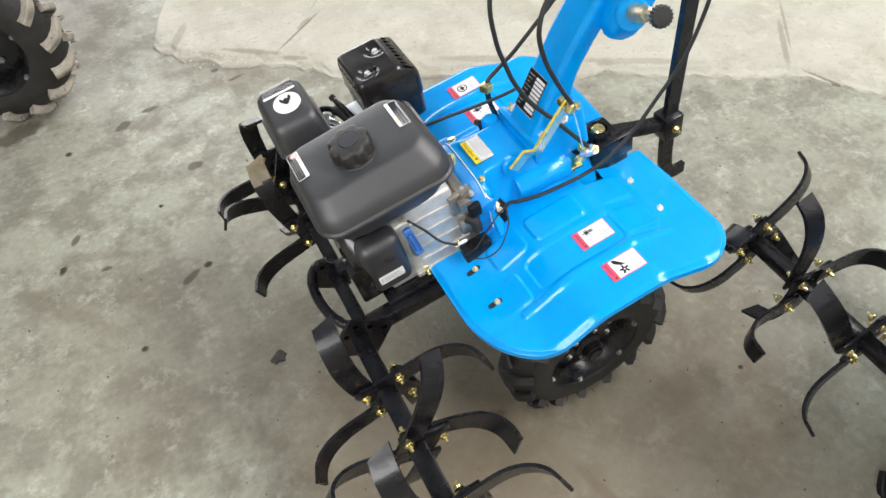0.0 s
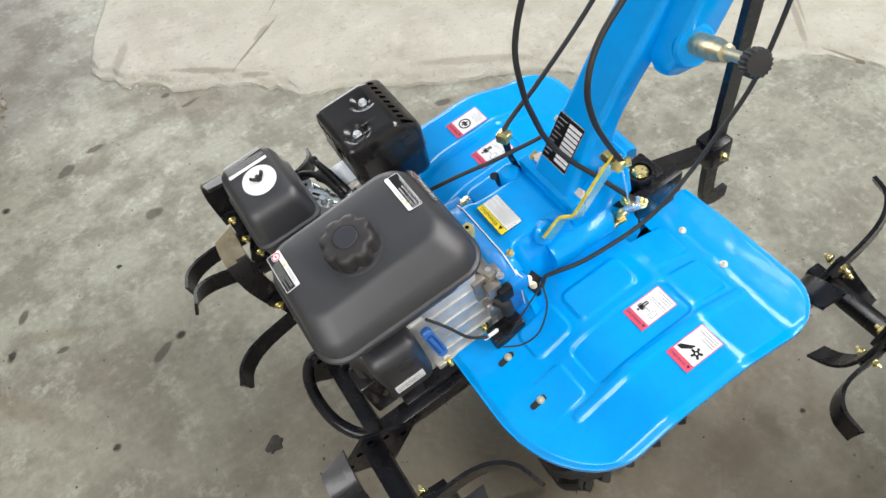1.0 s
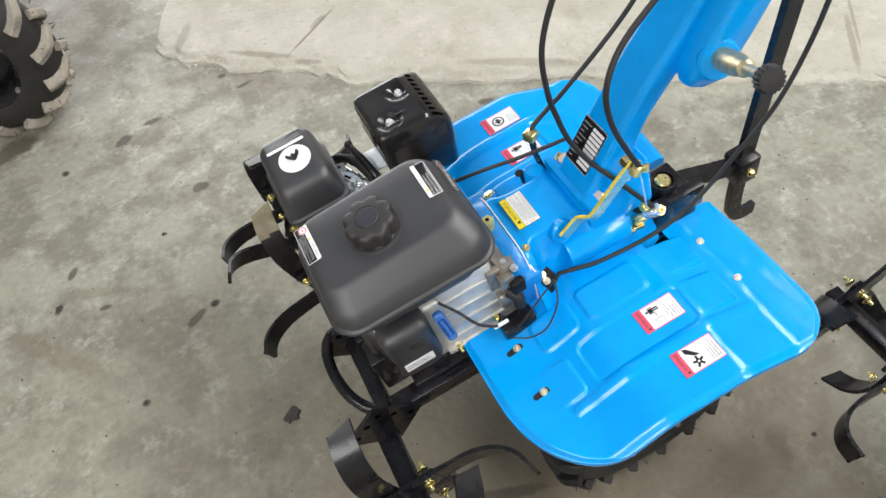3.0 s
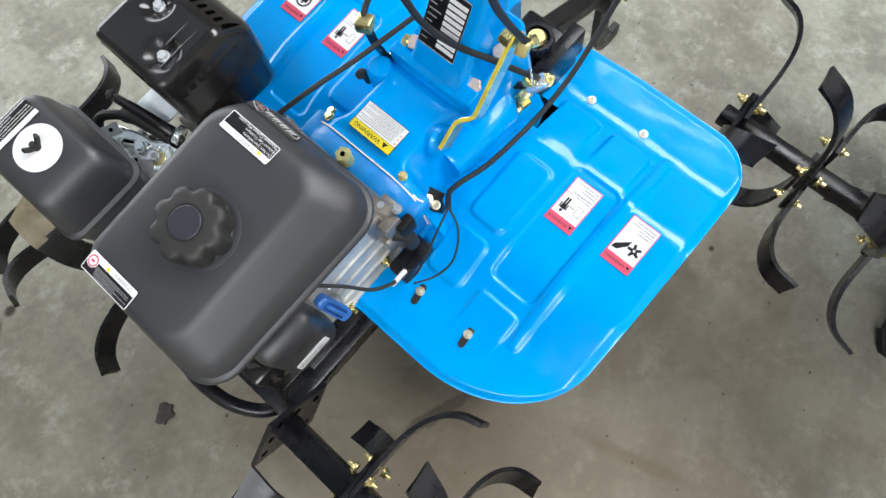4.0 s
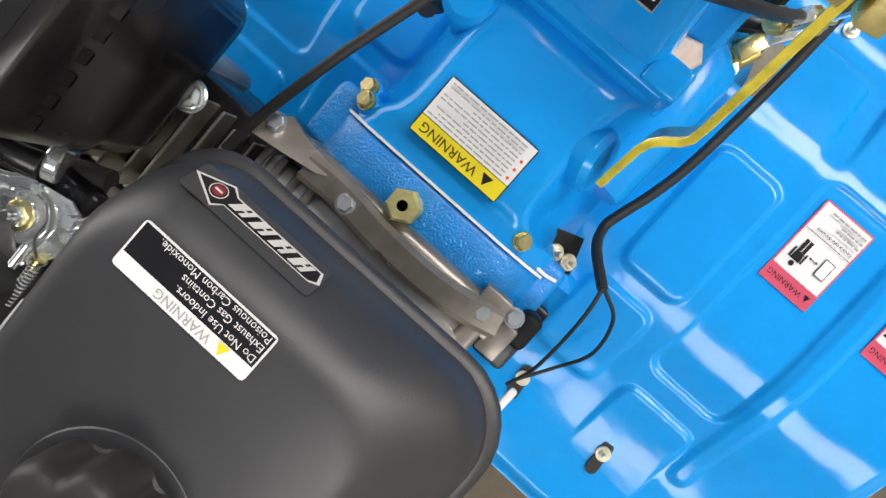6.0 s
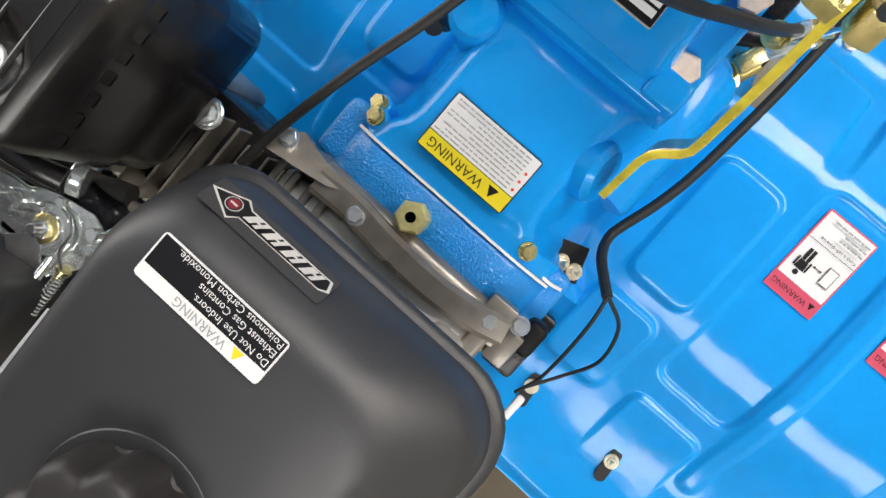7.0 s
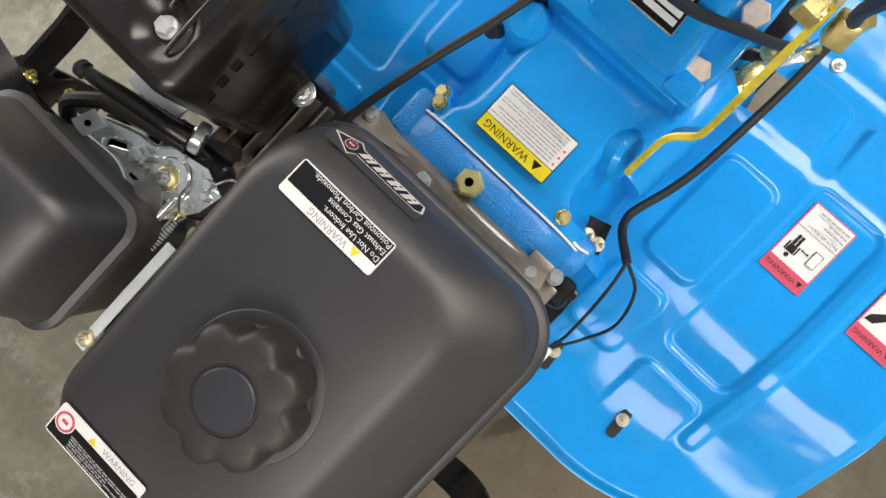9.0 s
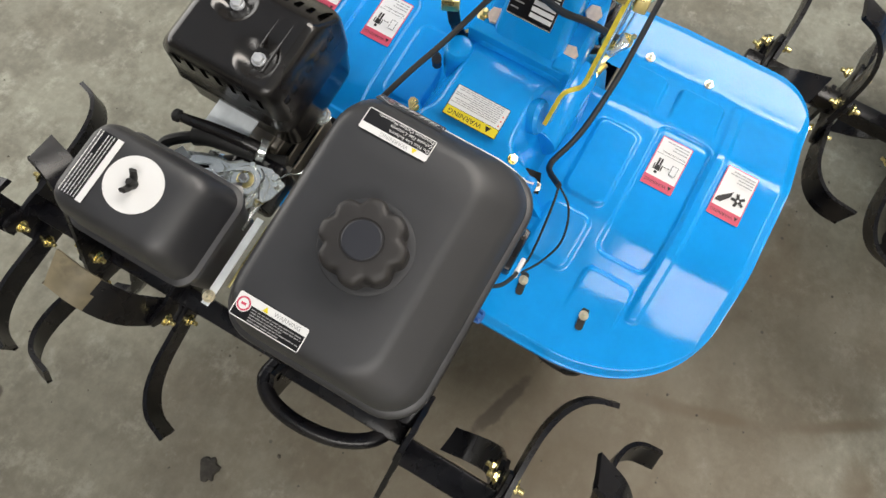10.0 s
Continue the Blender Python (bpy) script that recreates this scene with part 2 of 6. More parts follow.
BOLT_BIG = bolt_mesh("bolt", 0.0092, 0.0065, GOLD_PALE, 0)
BOLT_MID = bolt_mesh("bolt", 0.0049, 0.0055, GOLD, 1.15)
BOLT_SMALL = bolt_mesh("bolt", 0.0038, 0.0042, mat("bright_zinc_bolt", (0.86, 0.78, 0.58), 0.3, metal=0.65, vary=0.2, scale=120), 1.5, 0.0045)
BOLT_STUD = bolt_mesh("bolt", 0.0062, 0.006, GOLD, 1.35, 0.006)
BOLT_ZINC = bolt_mesh("bolt", 0.0058, 0.0055, ZINC, 1.35)
STEEL = mat("dull_steel", (0.34, 0.34, 0.34), 0.38, metal=0.9, vary=0.2, scale=100, rough_vary=0.1)
BOLT_DULL = bolt_mesh("bolt", 0.0054, 0.0058, mat("dull_zinc", (0.70, 0.72, 0.74), 0.26, metal=0.55, vary=0.25, scale=150), 1.2)
BOLT_BRACKET = bolt_mesh("bolt", 0.0046, 0.0060, mat("grey_zinc_bolt", (0.62, 0.64, 0.66), 0.28, metal=0.8, vary=0.2, scale=150), 1.25)
BOLT_STEEL = bolt_mesh("bolt", 0.0058, 0.0065, STEEL, 1.12)


def bolt(mesh, p, parent, d=(0, 0, 1), spin=0, label=""):
    return part("bolt", mesh, None, parent, label, m=along(p, d, spin))


TEXTS = {}


def text_polys(body, size):
    if (body, size) not in TEXTS:
        c = bpy.data.curves.new("text", "FONT")
        c.body, c.size, c.align_x, c.align_y, c.resolution_u = body, size, "LEFT", "CENTER", 2
        c.space_line = 0.95
        ob = bpy.data.objects.new("text", c)
        scene.collection.objects.link(ob)
        me = bpy.data.meshes.new_from_object(ob.evaluated_get(bpy.context.evaluated_depsgraph_get()))
        bpy.data.objects.remove(ob)
        TEXTS[body, size] = ([v.co.copy() for v in me.vertices], [tuple(p.vertices) for p in me.polygons])
        bpy.data.meshes.remove(me)
    return TEXTS[body, size]


def label_plate(name, w, h, base, items, parent, m, text_label="", curve=0.0, round_r=0.0015):
    """A thin film w by h, centred, with printed shapes on it: ("rect", x0, x1, y0, y1, material), ("text", x, y, size, body, material),
    ("poly", points, material), ("disc", x, y, r, material). curve: radius about the x axis on which the film is bent, if any."""
    bm, mats = bmesh.new(), [base]
    hh = 0.0004
    loft([ring(0, -w / 2, w / 2, -h / 2, h / 2, round_r, 2), ring(hh, -w / 2, w / 2, -h / 2, h / 2, round_r, 2)], bm)
    level = hh + 0.00012

    def slot(material):
        if material not in mats:
            mats.append(material)
        return mats.index(material)

    for n, it in enumerate(items):
        z = level + 0.00008 * n
        if it[0] == "rect":
            _, x0, x1, y0, y1, material = it
            f = bm.faces.new([bm.verts.new((x, y, z)) for x, y in ((x0, y0), (x1, y0), (x1, y1), (x0, y1))])
            f.material_index = slot(material)
        elif it[0] == "poly":
            f = bm.faces.new([bm.verts.new((x, y, z)) for x, y in it[1]])
            f.material_index = slot(it[2])
        elif it[0] == "disc":
            _, x, y, r, material = it
            f = bm.faces.new([bm.verts.new((x + a, y + b, z)) for a, b in circle(r, 28)])
            f.material_index = slot(material)
        else:
            _, x, y, size, body, material = it
            vs, fs = text_polys(body, size)
            made = [bm.verts.new((x + v.x, y + v.y, z)) for v in vs]
            for poly in fs:
                try:
                    bm.faces.new([made[k] for k in poly]).material_index = slot(material)
                except ValueError:
                    pass
    if curve:
        for v in bm.verts:
            a = v.co.x / curve
            rr = curve + v.co.z
            v.co = Vector((rr * math.sin(a), v.co.y, rr * math.cos(a) - curve))
    me = bpy.data.meshes.new(name)
    bm.to_mesh(me)
    bm.free()
    for k in mats:
        me.materials.append(k)
    return part(name, me, None, parent, text_label, m=m)


def reading(p, tilt_x=0.0, tilt_y=0.0):
    """A pose for a film at p whose writing runs along +y, with its head towards -x."""
    return Matrix.Translation(p) @ Matrix(((0, -1, 0, 0), (1, 0, 0, 0), (0, 0, 1, 0), (0, 0, 0, 1))) @ pose(0, 0, 0, tilt_y, tilt_x, 0)


# ---- floor, slab, walls ----


def floor_material(slab=False):
    m = bpy.data.materials.new("pale_cement_screed" if slab else "worn_concrete_floor")
    m.use_nodes = True
    t = m.node_tree
    b = t.nodes["Principled BSDF"]
    co = t.nodes.new("ShaderNodeTexCoord").outputs["Object"]

    def noise_of(scale, detail=6, rough=0.55):
        n = t.nodes.new("ShaderNodeTexNoise")
        n.inputs["Scale"].default_value, n.inputs["Detail"].default_value, n.inputs["Roughness"].default_value = scale, detail, rough
        t.links.new(co, n.inputs["Vector"])
        return n

    def ramp(src, a, b_, lo=0.0, hi=1.0):
        r = t.nodes.new("ShaderNodeMapRange")
        r.interpolation_type = "SMOOTHSTEP"
        for k, v in zip((1, 2, 3, 4), (a, b_, lo, hi)):
            r.inputs[k].default_value = v
        t.links.new(src, r.inputs[0])
        return r.outputs[0]

    def blend(fac, a, b_, mode="MIX"):
        x = t.nodes.new("ShaderNodeMix")
        x.data_type, x.blend_type = "RGBA", mode
        for sock, v in ((x.inputs[0], fac), (x.inputs[6], a), (x.inputs[7], b_)):
            if isinstance(v, (int, float)):
                sock.default_value = v
            elif isinstance(v, tuple):
                sock.default_value = (*v, 1)
            else:
                t.links.new(v, sock)
        return x.outputs[2]

    def maths(op, a, b_=0.0):
        x = t.nodes.new("ShaderNodeMath")
        x.operation = op
        for sock, v in ((x.inputs[0], a), (x.inputs[1], b_)):
            if isinstance(v, (int, float)):
                sock.default_value = v
            else:
                t.links.new(v, sock)
        return x.outputs[0]

    warp, broad = noise_of(22, 4, 0.6), noise_of(6, 6, 0.65)

    def spot(x, y, a, c, turn, wobble, reach, outer, inner):
        mp = t.nodes.new("ShaderNodeMapping")
        mp.vector_type = "TEXTURE"
        mp.inputs["Location"].default_value = (x, y, 0)
        mp.inputs["Rotation"].default_value = (0, 0, radians(turn))
        mp.inputs["Scale"].default_value = (a, c, 1)
        flat = t.nodes.new("ShaderNodeVectorMath")
        flat.operation = "MULTIPLY"
        flat.inputs[1].default_value = (1, 1, 0)
        t.links.new(co, flat.inputs[0])
        t.links.new(flat.outputs[0], mp.inputs["Vector"])
        ln = t.nodes.new("ShaderNodeVectorMath")
        ln.operation = "LENGTH"
        t.links.new(mp.outputs[0], ln.inputs[0])
        d = maths("ADD", ln.outputs["Value"], maths("MULTIPLY", maths("SUBTRACT", wobble.outputs[0], 0.5), reach))
        return ramp(d, outer, inner)

    if slab:
        col = blend(ramp(noise_of(4, 8, 0.65).outputs[0], 0.38, 0.64), (0.45, 0.435, 0.37), (0.38, 0.362, 0.30))
        col = blend(ramp(noise_of(13, 8, 0.7).outputs[0], 0.5, 0.7, 0, 0.6), col, (0.53, 0.515, 0.45))
        col = blend(ramp(noise_of(7, 9, 0.75).outputs[0], 0.52, 0.68, 0, 0.55), col, (0.30, 0.275, 0.215))
        col = blend(ramp(noise_of(70, 4, 0.7).outputs[0], 0.56, 0.70, 0, 0.5), col, (0.24, 0.215, 0.165))
        for x, y, a, c, turn, amount in SLAB_MARKS:
            col = blend(maths("MULTIPLY", spot(x, y, a, c, turn, warp, 1.0, 1.1, 0.5), amount), col, (0.17, 0.145, 0.105))
        t.links.new(col, b.inputs["Base Color"])
        b.inputs["Roughness"].default_value = 0.85
        bp = t.nodes.new("ShaderNodeBump")
        bp.inputs["Strength"].default_value, bp.inputs["Distance"].default_value = 0.6, 0.004
        t.links.new(maths("ADD", noise_of(40, 8, 0.7).outputs[0], noise_of(150, 3).outputs[0]), bp.inputs["Height"])
        t.links.new(bp.outputs[0], b.inputs["Normal"])
        return m
    big, mid, fine = noise_of(1.6, 5), noise_of(7, 9, 0.68), noise_of(60, 5, 0.65)
    col = blend(ramp(big.outputs[0], 0.35, 0.65), FLOOR_A, FLOOR_B)
    col = blend(ramp(mid.outputs[0], 0.43, 0.60, 0, 0.85), col, FLOOR_C)
    col = blend(ramp(noise_of(3.1, 7, 0.7).outputs[0], 0.52, 0.66, 0, 0.6), col, FLOOR_E)
    col = blend(ramp(noise_of(15, 8, 0.7).outputs[0], 0.52, 0.68, 0, 0.5), col, FLOOR_D)
    col = blend(ramp(noise_of(34, 6, 0.7).outputs[0], 0.60, 0.74, 0, 0.32), col, FLOOR_C)
    col = blend(0.38, col, blend(ramp(fine.outputs[0], 0.3, 0.7), (0.62, 0.62, 0.62), (1.15, 1.15, 1.15)), "MULTIPLY")
    # brown areas; near the tiller their darkness includes painted shade
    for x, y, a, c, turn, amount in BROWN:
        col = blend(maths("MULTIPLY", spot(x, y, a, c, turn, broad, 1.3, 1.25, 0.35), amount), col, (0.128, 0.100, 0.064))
    # oil and mud spots and one long dark streak at their places: x, y, length, width, turn
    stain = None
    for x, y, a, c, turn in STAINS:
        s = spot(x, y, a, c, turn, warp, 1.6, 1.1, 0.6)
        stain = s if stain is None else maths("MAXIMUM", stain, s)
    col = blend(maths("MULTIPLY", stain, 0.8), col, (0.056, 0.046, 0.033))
    # fine grit
    vor = t.nodes.new("ShaderNodeTexVoronoi")
    vor.inputs["Scale"].default_value = 26
    t.links.new(co, vor.inputs["Vector"])
    grit = maths("MULTIPLY", ramp(vor.outputs["Distance"], 0.11, 0.05), ramp(noise_of(5, 2).outputs[0], 0.56, 0.62))
    col = blend(maths("MULTIPLY", grit, 0.7), col, (0.06, 0.055, 0.045))
    t.links.new(col, b.inputs["Base Color"])
    t.links.new(ramp(mid.outputs[0], 0.3, 0.7, 0.5, 0.75), b.inputs["Roughness"])
    bp = t.nodes.new("ShaderNodeBump")
    bp.inputs["Strength"].default_value, bp.inputs["Distance"].default_value = 0.35, 0.004
    t.links.new(maths("ADD", mid.outputs[0], maths("MULTIPLY", fine.outputs[0], 0.3)), bp.inputs["Height"])
    t.links.new(bp.outputs[0], b.inputs["Normal"])
    return m


FLOOR_A, FLOOR_B, FLOOR_C, FLOOR_D, FLOOR_E = (0.326, 0.330, 0.268), (0.268, 0.263, 0.210), (0.193, 0.186, 0.149), (0.44, 0.442, 0.378), (0.15, 0.134, 0.099)
# broad brown dirt, with shade around the tiller put into the colour, and narrow streaks: x, y, length, width, turn,
# strength
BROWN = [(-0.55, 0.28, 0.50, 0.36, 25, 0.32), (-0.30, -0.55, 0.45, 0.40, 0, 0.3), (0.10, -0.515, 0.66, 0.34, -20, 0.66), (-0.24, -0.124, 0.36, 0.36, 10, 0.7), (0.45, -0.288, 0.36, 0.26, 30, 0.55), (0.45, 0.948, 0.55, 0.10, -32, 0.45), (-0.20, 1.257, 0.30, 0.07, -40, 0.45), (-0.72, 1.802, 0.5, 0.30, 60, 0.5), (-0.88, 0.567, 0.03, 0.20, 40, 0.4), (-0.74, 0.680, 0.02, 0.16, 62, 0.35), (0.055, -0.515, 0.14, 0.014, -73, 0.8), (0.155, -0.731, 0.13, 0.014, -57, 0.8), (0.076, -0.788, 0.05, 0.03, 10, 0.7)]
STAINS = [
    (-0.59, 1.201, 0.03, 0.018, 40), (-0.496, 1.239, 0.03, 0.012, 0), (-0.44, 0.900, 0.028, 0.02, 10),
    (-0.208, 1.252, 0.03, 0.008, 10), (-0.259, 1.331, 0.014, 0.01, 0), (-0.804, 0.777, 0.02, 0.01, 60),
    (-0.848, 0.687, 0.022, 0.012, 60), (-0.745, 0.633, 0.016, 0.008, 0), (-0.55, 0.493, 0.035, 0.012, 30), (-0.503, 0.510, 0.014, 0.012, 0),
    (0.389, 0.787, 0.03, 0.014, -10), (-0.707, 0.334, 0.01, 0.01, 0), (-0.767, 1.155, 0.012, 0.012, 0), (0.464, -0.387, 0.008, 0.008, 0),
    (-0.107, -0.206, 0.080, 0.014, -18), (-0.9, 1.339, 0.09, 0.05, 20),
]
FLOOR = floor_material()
# cracks and dirt on the slab: x, y, length, width, turn, strength
SLAB_MARKS = [(0.06, 1.360, 0.17, 0.0055, 36, 0.8), (0.10, 1.400, 0.05, 0.014, 36, 0.5), (0.24, 1.566, 0.15, 0.003, 46, 0.7), (1.39, 0.196, 0.125, 0.006, -70, 0.9), (1.47, 0.494, 0.16, 0.006, 52, 0.5), (1.40, 0.433, 0.16, 0.012, 52, 0.5), (-0.12, 1.339, 0.13, 0.015, -38, 0.55), (-0.32, 1.566, 0.10, 0.02, 60, 0.4), (0.55, 0.865, 0.20, 0.02, -32, 0.4), (0.95, 0.597, 0.22, 0.018, -34, 0.35), (0.0, 1.226, 0.06, 0.012, -40, 0.5)]
SLAB = floor_material(True)


def plane(name, x0, x1, y0, y1, z, material, n=1):
    bm = bmesh.new()
    bmesh.ops.create_grid(bm, x_segments=n, y_segments=n, size=0.5)
    bmesh.ops.transform(bm, verts=bm.verts[:], matrix=Matrix.Translation(((x0 + x1) / 2, (y0 + y1) / 2, z)) @ Matrix.Diagonal((x1 - x0, y1 - y0, 1, 1)))
    return new(name, finish(bm, name, material, 0))


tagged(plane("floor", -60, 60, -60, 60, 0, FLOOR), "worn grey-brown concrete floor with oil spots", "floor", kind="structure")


def build_slab():
    """A pale slab beyond the tiller, a few centimetres high, with a broken edge."""
    edge = [(-0.12, 2.300), (-0.25, 1.930), (-0.375, 1.689), (-0.42, 1.566), (-0.36, 1.463), (-0.20, 1.318), (0.02, 1.154), (0.11, 1.082), (0.35, 0.896), (0.58, 0.783), (0.85, 0.597), (1.10, 0.422), (1.32, 0.278), (1.46, 0.103), (2.4, -0.567)]
    fine = []
    for (a, b), (c, d) in zip(edge, edge[1:]):
        n = max(2, int(math.hypot(c - a, d - b) / 0.012))
        for k in range(n):
            x, y = a + (c - a) * k / n, b + (d - b) * k / n
            v = noise.noise(Vector((x * 6, y * 6, 0))) * 0.040 + noise.noise(Vector((x * 17, y * 17, 5))) * 0.020 + noise.noise(Vector((x * 48, y * 48, 3))) * 0.011
            fine.append((x + v * 0.45, y + v * 0.9))
    fine.append(edge[-1])
    bm = bmesh.new()
    rows = []
    for off, z in ((0, 0.0), (0.004, 0.008), (0.016, 0.009), (0.030, 0.010), (0.036, 0.017), (0.05, 0.018), (0.07, 0.020), (0.11, 0.020)):
        row = []
        for x, y in fine:
            w = (noise.noise(Vector((x * 30, y * 30, 7))) * 0.014 + noise.noise(Vector((x * 9, y * 9, 11))) * 0.020) * (1 if 0.01 < off < 0.06 else 0)
            row.append(bm.verts.new((x + (off + w) * 0.45, y + (off + w) * 0.9, z + (w * 0.25 if off else 0))))
        rows.append(row)
    for a, b in zip(rows, rows[1:]):
        for k in range(len(a) - 1):
            bm.faces.new((a[k], a[k + 1], b[k + 1], b[k]))
    back = [bm.verts.new((v.co.x + 1.2, v.co.y + 2.4, 0.02)) for v in rows[-1]]
    for k in range(len(back) - 1):
        bm.faces.new((rows[-1][k], rows[-1][k + 1], back[k + 1], back[k]))
    return tagged(new("pavement", finish(bm, "pavement", SLAB, 60)), "pale cement slab with a broken edge", "slab", kind="structure")


build_slab()


def stone(bm, x, y, z, r, rnd, flat=0.6):
    """One small angular stone."""
    out = bmesh.ops.create_icosphere(bm, subdivisions=1, radius=1)
    m = Matrix.Translation((x, y, z)) @ pose(0, 0, 0, rnd.uniform(0, 40), rnd.uniform(0, 40), rnd.uniform(0, 360))
    for v in out["verts"]:
        k = rnd.uniform(0.7, 1.25)
        v.co = m @ Vector((v.co.x * r * k * rnd.uniform(0.7, 1.2), v.co.y * r * k, v.co.z * r * k * flat))


def scatter(name, label, spots, material, seed):
    rnd, bm = random.Random(seed), bmesh.new()
    for x, y, z, r in spots(rnd):
        stone(bm, x, y, z, r, rnd)
    return tagged(new(name, finish(bm, name, material, 0)), label, "grit", kind="stuff")


def grit_spots(rnd):
    return [(rnd.uniform(-1.0, 1.4), rnd.uniform(-0.7, 1.3), 0.0008, rnd.uniform(0.0008, 0.0028) * (1.6 if rnd.random() < 0.08 else 1)) for _ in range(420)]


def chip_spots(rnd):
    out = []
    for _ in range(260):
        t = rnd.random()
        x = -0.36 + 1.75 * t
        y = 1.46 - 1.09 * t + rnd.gauss(0, 0.035)
        out.append((x, y, 0.010, rnd.uniform(0.002, 0.006)))
    return out


GRIT = mat("dark_grit", (0.09, 0.08, 0.065), 0.8, vary=0.4, scale=300)
CHIP = mat("pale_cement_chips", (0.44, 0.42, 0.36), 0.85, vary=0.3, scale=200)
scatter("grit", "loose dark grit on the concrete floor", grit_spots, GRIT, 3)
scatter("cement_chips", "pale cement crumbs along the broken slab edge", chip_spots, CHIP, 5)

CLOD = mat("dried_mud", (0.040, 0.036, 0.030), 0.85, vary=0.35, scale=120, bump=0.6, bump_scale=200)


def mud_clod(x, y, size, turn, seed):
    """A flat lump of dried mud with a ragged outline."""
    rnd, n = random.Random(seed), 26
    rim = [0.72 + 0.38 * noise.noise(Vector((math.cos(2 * math.pi * k / n) * 1.7 + seed, math.sin(2 * math.pi * k / n) * 1.7, 0.5))) + rnd.uniform(-0.07, 0.07) for k in range(n)]
    rings = [[Vector((math.cos(2 * math.pi * k / n) * rim[k] * size * s, math.sin(2 * math.pi * k / n) * rim[k] * size * s * 0.8, z * size)) for k in range(n)] for s, z in ((1, 0), (0.97, 0.07), (0.82, 0.17), (0.5, 0.22), (0.15, 0.23))]
    ob = tagged(new("mud_clod", finish(loft(rings), "mud_clod", CLOD, 30)), "flat dark clod of dried mud on the concrete", "clod", group="mud clods")
    ob.matrix_world = pose(x, y, 0.0, 0, 0, turn)
    return ob


for x, y, size, turn, seed in ((-0.431, 0.149, 0.026, 30, 1), (-0.565, 0.786, 0.010, 0, 2), (-0.707, 0.334, 0.009, 40, 3), (-0.503, 0.510, 0.011, 10, 4), (-0.767, 1.155, 0.010, 70, 5), (0.464, -0.387, 0.008, 0, 6), (-0.848, 0.687, 0.013, 60, 7)):
    mud_clod(x, y, size, turn, seed)


def wall(name, x0, x1, y0, y1, z0, z1, material, label):
    return tagged(new(name, finish(box(x0, x1, y0, y1, z0, z1, 0), name, material, 0)), label, "wall", kind="structure")


# unseen shed walls, added to close in the daylight
bm = box(-6.0, -2.2, 5.0, 5.25, 0, 4.6, 0)
box(2.8, 6.0, 5.0, 5.25, 0, 4.6, 0, bm=bm)
box(-2.2, 2.8, 5.0, 5.25, 3.2, 4.6, 0, bm=bm)
tagged(new("wall_north", finish(bm, "wall_north", PLASTER, 0)), "unseen plastered wall with a wide open doorway, added to shape the light", "wall", kind="structure")
wall("wall_south", -6.0, 6.0, -5.25, -5.0, 0, 4.6, PLASTER, "unseen plain plastered wall, added to close in the light")
wall("wall_east", 6.0, 6.25, -5.25, 5.25, 0, 4.6, PLASTER, "unseen plain plastered wall, added to close in the light")
wall("wall_west", -6.25, -6.0, -5.25, 5.25, 0, 4.6, PLASTER, "unseen plain plastered wall, added to close in the light")
# unseen roof, added; its pale colour brightens reflections on upward faces
bm = box(-6.3, -4.4, -5.4, 5.4, 4.6, 4.7, 0)
box(-2.4, 2.1, -5.4, 5.4, 4.6, 4.7, 0, bm=bm)
box(3.5, 6.3, -5.4, 5.4, 4.6, 4.7, 0, bm=bm)
for x0, x1, y1 in ((-4.4, -2.4, -0.8), (2.1, 3.5, 1.1)):
    box(x0, x1, y1, 5.4, 4.6, 4.7, 0, bm=bm)
    box(x0, x1, -5.4, -5.1, 4.6, 4.7, 0, bm=bm)
tagged(new("ceiling", finish(bm, "ceiling", ROOF, 0)), "unseen pale grey sheet roof with two long roof lights, added to shape the light", "ceiling", kind="structure")

# ---- the tiller ----
# Its own axes: x from engine to handle, z square to its deck; it stands nose down by nine degrees.
tiller = thing("power_tiller", "blue walk-behind power tiller with black engine standing on rubber tyres", "tiller", pose(0, 0, 0, 0, -9, 0), group="parked tillers")
MID = -0.022  # its middle plane, y


def flip(y):
    return 2 * MID - y


# fenders


def smoothstep(a, b, x):
    t = min(1, max(0, (x - a) / (b - a)))
    return t * t * (3 - 2 * t)


def pad(x, y, x0, x1, y0, y1, soft=0.012, r=0.010):
    """1 inside a rounded rectangle, 0 outside, with soft flanks."""
    dx, dy = max(x0 + r - x, x - x1 + r, 0), max(y0 + r - y, y - y1 + r, 0)
    d = math.hypot(dx, dy) - r
    return 1 - smoothstep(-soft / 2, soft / 2, d)


def knee(x, a, b, r=0.022):
    """A straight ramp from 0 at a to 1 at b with short bends at its ends."""
    return sum(min(1, max(0, (x + r * d / 10 - a) / (b - a))) for d in range(-10, 11)) / 21


